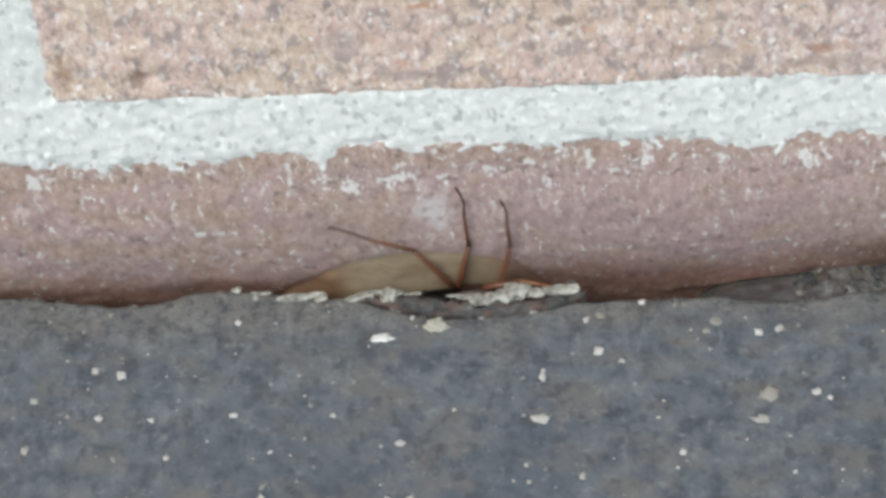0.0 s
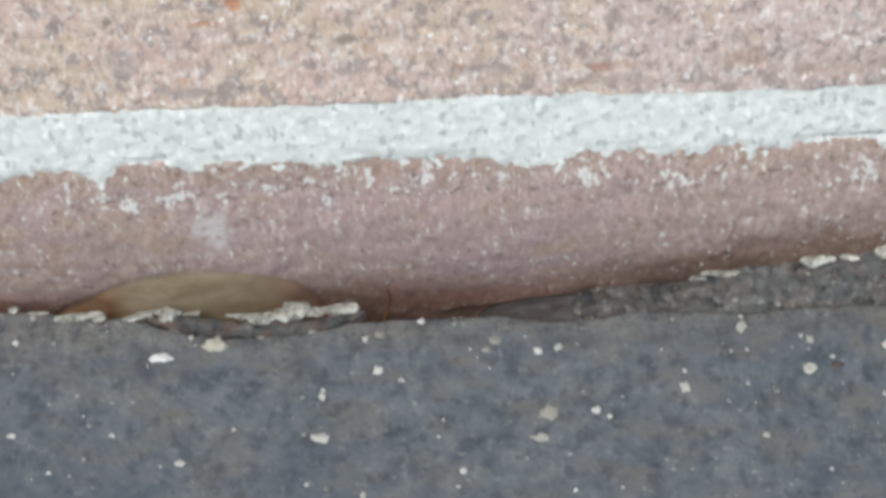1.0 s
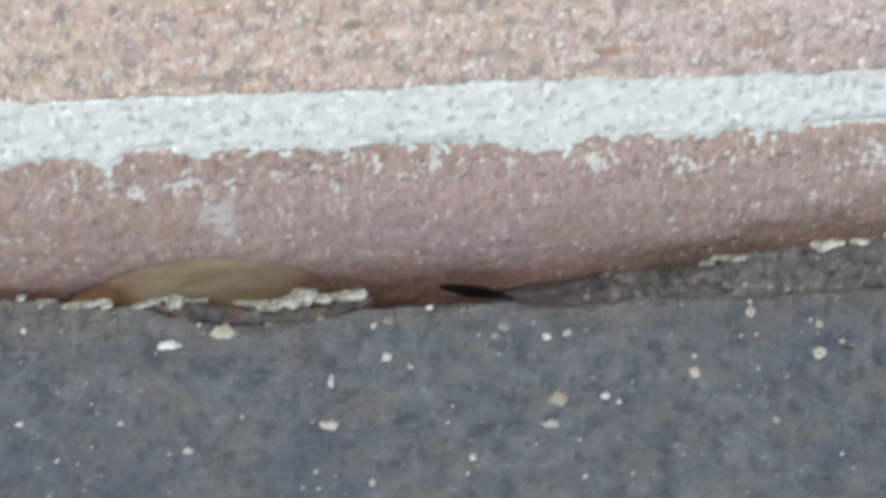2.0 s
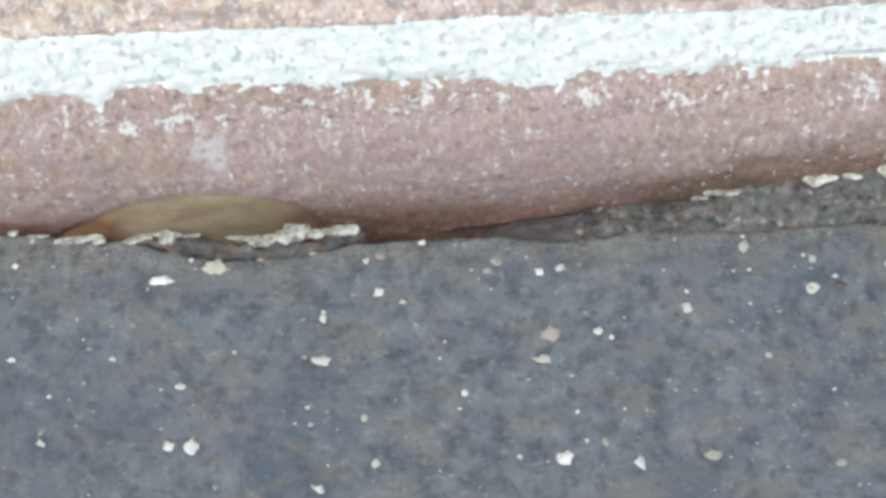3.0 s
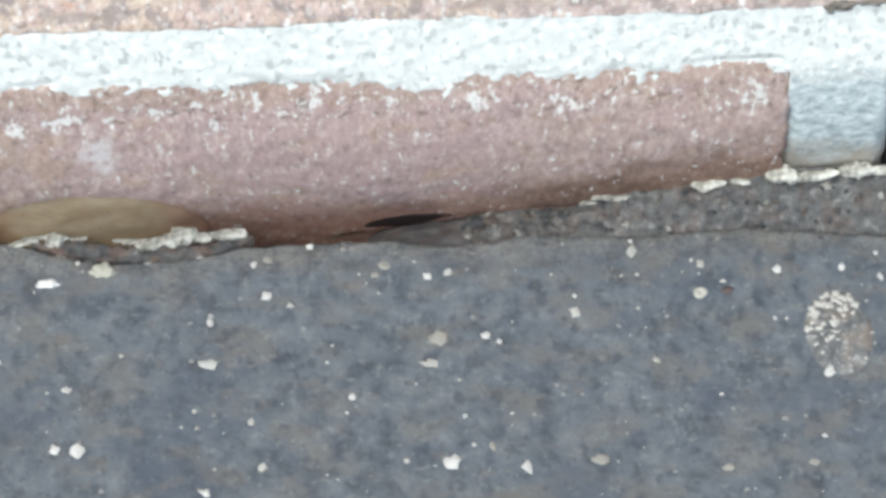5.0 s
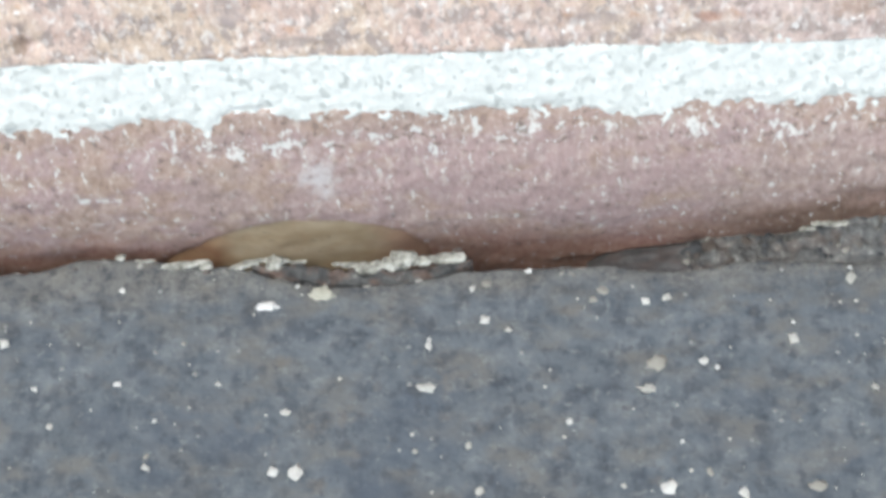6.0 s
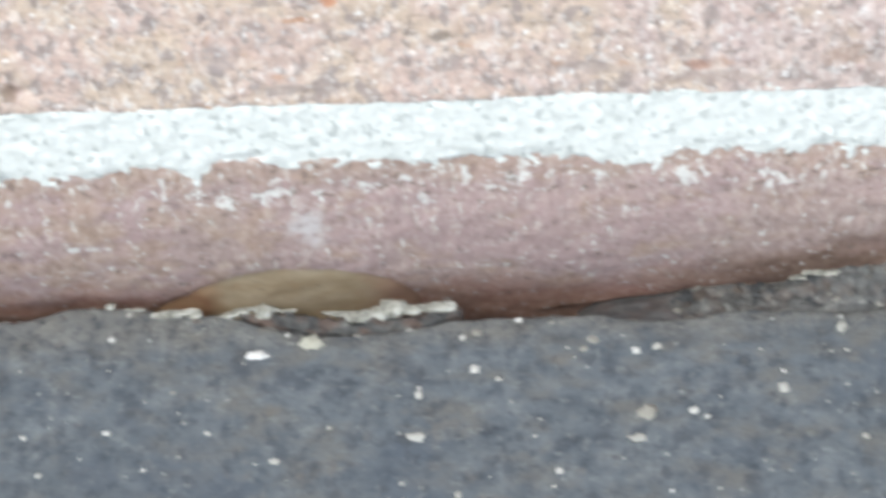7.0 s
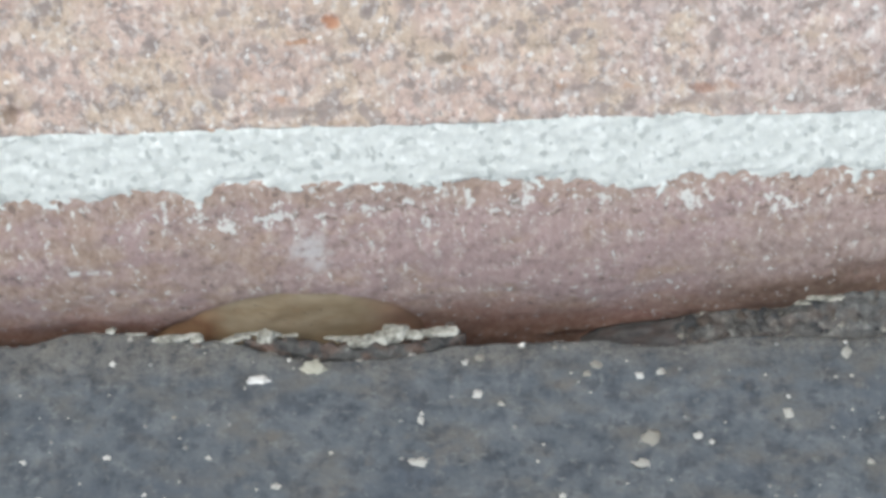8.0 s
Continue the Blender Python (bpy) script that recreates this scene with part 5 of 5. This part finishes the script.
def motions():
    # the wasp walks along the crevice, sinks from sight, and comes up farther on
    rows = ((0.0, -21.4, 0.9, -6.9), (0.1, -19.8, 0.9, -7.2), (0.2, -17.4, 0.9, -7.8), (0.3, -16.0, 0.9, -8.2), (0.4, -15.4, 0.9, -8.8), (0.5, -14.0, 0.9, -9.8), (0.7, -12.6, 1.0, -12.4),
            (0.9, -11.6, 1.2, -14.5), (1.0, -10.8, 1.4, -15.5), (1.15, -9.0, 1.6, -16.0), (1.5, 3.0, 1.4, -14.5), (1.7, 7.0, 1.4, -13.0), (1.8, 7.6, 1.4, -12.6), (2.0, 7.8, 1.4, -12.4),
            (2.2, 9.0, 1.4, -12.8), (2.7, 11.5, 1.8, -13.5), (3.3, 14.0, 2.0, -12.6), (3.5, 15.0, 2.2, -12.2), (3.6, 15.4, 2.2, -11.4), (4.0, 15.4, 2.2, -11.4), (4.2, 14.6, 2.2, -11.4),
            (4.7, 14.0, 2.2, -12.0), (5.1, 13.6, 2.2, -12.6), (5.3, 13.6, 2.2, -13.5), (5.7, 14.5, 1.8, -15.5), (8.0, 15.0, 1.8, -15.5))
    walk(wasp, [(t, pose(x * MM, y * MM, z * MM)) for t, x, y, z in rows])
    times = [r[0] for r in rows]

    def inside(t, tip, reach, rx, ry, rz=0):
        """The pose in the wasp's space that brings the tip of a limb, reach away from its root, to a place in the world."""
        turn = pose(0, 0, 0, rx, ry, rz)
        body = Vector([np.interp(t, times, [r[k] for r in rows]) * MM for k in (1, 2, 3)])
        return Matrix.Translation(Vector(tip) * MM - turn @ reach - body) @ turn

    def leg_rows(leg, hip, keys, folded):
        """Rows with the foot at a place on the brick, the femur's lean and the knee's bend; and then folded back under the body."""
        thigh, shin = leg
        femur, reach = REACH[thigh.name]
        up, bends = [], []
        for t, x, y, z, lean, bend in keys:
            joint = pose(0, 0, femur, 0, bend, 0)
            up.append((t, inside(t, (x, y, z), joint @ reach, 9, lean)))
            bends.append((t, joint))
        up += [(t, pose(hip * MM, -0.4 * MM, -0.6 * MM, 2.5, lean, 0)) for t, lean in folded]
        walk(thigh, up)
        walk(shin, bends + [(8.0, bends[-1][1])])

    leg_rows(legs["a"], -1.8, ((0.0, -36.0, -0.9, 7.1, -25, -30), (0.1, -31.1, -1.6, 9.9, -22, -16), (0.2, -26.1, -0.9, 12.0, -20, -6), (0.3, -26.4, -0.9, 12.3, -22, -5), (0.4, -25.9, -0.9, 10.7, -22, -6), (0.5, -20.7, -0.9, 9.1, -18, -8),
                               (0.6, -19.6, -0.9, 8.4, -18, -10), (0.7, -19.3, -0.9, 7.8, -18, -12), (0.8, -19.0, -0.9, 6.6, -20, -16), (0.9, -18.1, -0.9, 1.6, -30, -22), (1.0, -15.0, -0.7, -5.0, -40, -24)), ((1.15, -70), (1.4, -100), (8.0, -100)))
    leg_rows(legs["b"], 0.2, ((0.0, -22.3, -0.9, 12.5, 12, -13), (0.1, -22.5, -0.9, 12.9, 8, -14), (0.2, -19.6, -1.3, 11.2, 8, -20), (0.28, -17.0, -0.9, 10.5, 8, -26), (0.34, -16.6, -0.9, 10.3, 8, -24), (0.4, -13.6, -0.9, 7.9, 6, -14), (0.5, -14.0, -0.9, 8.7, 6, -14),
                              (0.6, -14.4, -0.9, 8.1, 6, -14), (0.7, -13.6, -0.9, 6.0, 8, -16), (0.8, -12.6, -0.9, 1.8, 10, -18)), ((0.9, -55), (1.0, -100), (1.4, -105), (8.0, -105)))
    leg_rows(legs["c"], 2.0, ((0.0, -17.8, -0.9, 10.3, 11, -12), (0.1, -15.3, -1.2, 7.3, 12, -14), (0.2, -11.8, -0.9, 5.3, 10, -12), (0.3, -11.5, -0.9, 5.7, 8, -10), (0.4, -11.6, -0.9, 5.4, 8, -10), (0.5, -11.0, -0.9, 4.4, 10, -10),
                              (0.6, -10.2, -0.9, 3.5, 12, -12), (0.7, -8.2, -0.9, 1.7, 16, -14), (0.8, -7.5, -0.8, -0.4, 18, -14), (1.0, -7.1, -0.7, -1.1, 20, -14)), ((1.15, -40), (1.4, -106), (8.0, -106)))

    def wing_rows(wing, keys):
        reach = REACH[wing.name]
        walk(wing, [(t, inside(t, (x, y, z), reach, rx, lift, yaw)) for t, x, y, z, rx, lift, yaw in keys])

    # the tip of a wing, its tilt, lift and yaw
    wing_rows(wings["fore"], ((0.0, -27.0, 0.7, -5.9, 20, 4, 0), (0.2, -28.2, 0.7, -6.0, 20, 4, 0), (0.5, -28.0, 0.7, -6.1, 20, 4, 0), (0.6, -26.5, 0.8, -8.2, 20, 2, 0), (0.7, -23.6, 1.0, -11.0, 20, 2, 0), (1.0, -21.0, 1.2, -14.0, 20, 2, 0),
                              (1.5, -6.0, 0.8, -12.5, 20, 4, 0), (1.6, -3.4, 0.0, -8.5, 18, 12, 5), (1.7, -2.6, -0.4, -4.6, 24, 23, 10), (1.8, -2.4, -0.6, -3.6, 14, 29, 14), (1.9, -2.6, -0.6, -3.0, 10, 31, 14), (2.0, -2.4, -0.6, -3.4, 29, 31, 14),
                              (2.1, -2.5, -0.5, -4.0, 24, 29, 12), (2.2, -2.6, -0.4, -4.6, 30, 26, 10), (2.4, -1.5, 0.4, -8.5, 24, 12, 5), (2.7, 1.0, 0.8, -12.0, 20, 4, 4), (3.4, 4.0, 0.8, -12.0, 20, 4, 4), (3.5, 4.0, 0.4, -9.0, 18, 8, 8),
                              (3.6, 4.1, -0.6, -0.8, 12, 24, 13), (3.7, 6.4, -0.6, -1.3, 13, 24, 13), (3.8, 6.7, -0.6, -1.1, 18, 30, 17), (3.9, 6.5, -0.6, -1.2, 24, 31, 18), (4.0, 7.3, -0.6, -0.1, 20, 38, 18), (4.1, 3.7, -0.6, -1.7, -4, 18, 13),
                              (4.2, 3.1, -0.6, 0.5, -15, 22, 13), (4.4, 3.0, -0.6, -1.2, 2, 16, 12), (4.8, 2.6, -0.4, -3.4, 18, 8, 10), (5.2, 2.2, -0.2, -5.0, 30, -2, 8), (5.3, 2.1, -0.2, -5.4, 33, -3, 8), (5.4, 0.8, 0.2, -6.4, 34, -2, 8), (5.5, 0.6, 0.8, -9.5, 30, 0, 6), (8.0, 4.0, 1.4, -17.0, 20, 2, 0)))
    wing_rows(wings["hind"], ((0.0, -31.0, 1.2, -10.5, 20, 0, 0), (1.0, -19.0, 1.2, -15.0, 20, 0, 0), (1.5, -4.0, 0.8, -13.5, 20, 0, 0), (1.8, 0.0, 0.6, -13.0, 20, 2, 0), (2.2, 1.5, 0.6, -13.5, 20, 2, 0), (3.4, 6.5, 0.6, -14.5, 20, 0, 4),
                              (3.9, 7.0, 0.6, -13.5, 18, 2, 6), (4.0, 6.5, 0.4, -11.0, 10, 6, 8), (4.1, 4.2, 0.4, -8.5, 4, 8, 12), (4.2, 3.5, -0.2, -2.5, -8, 15, 13), (4.4, 4.0, 0.2, -6.5, 6, 8, 12), (4.8, 4.8, 0.4, -10.0, 16, 2, 8), (5.3, 5.5, 0.6, -14.0, 20, 0, 4), (8.0, 6.0, 1.4, -18.0, 20, 0, 0)))


motions()
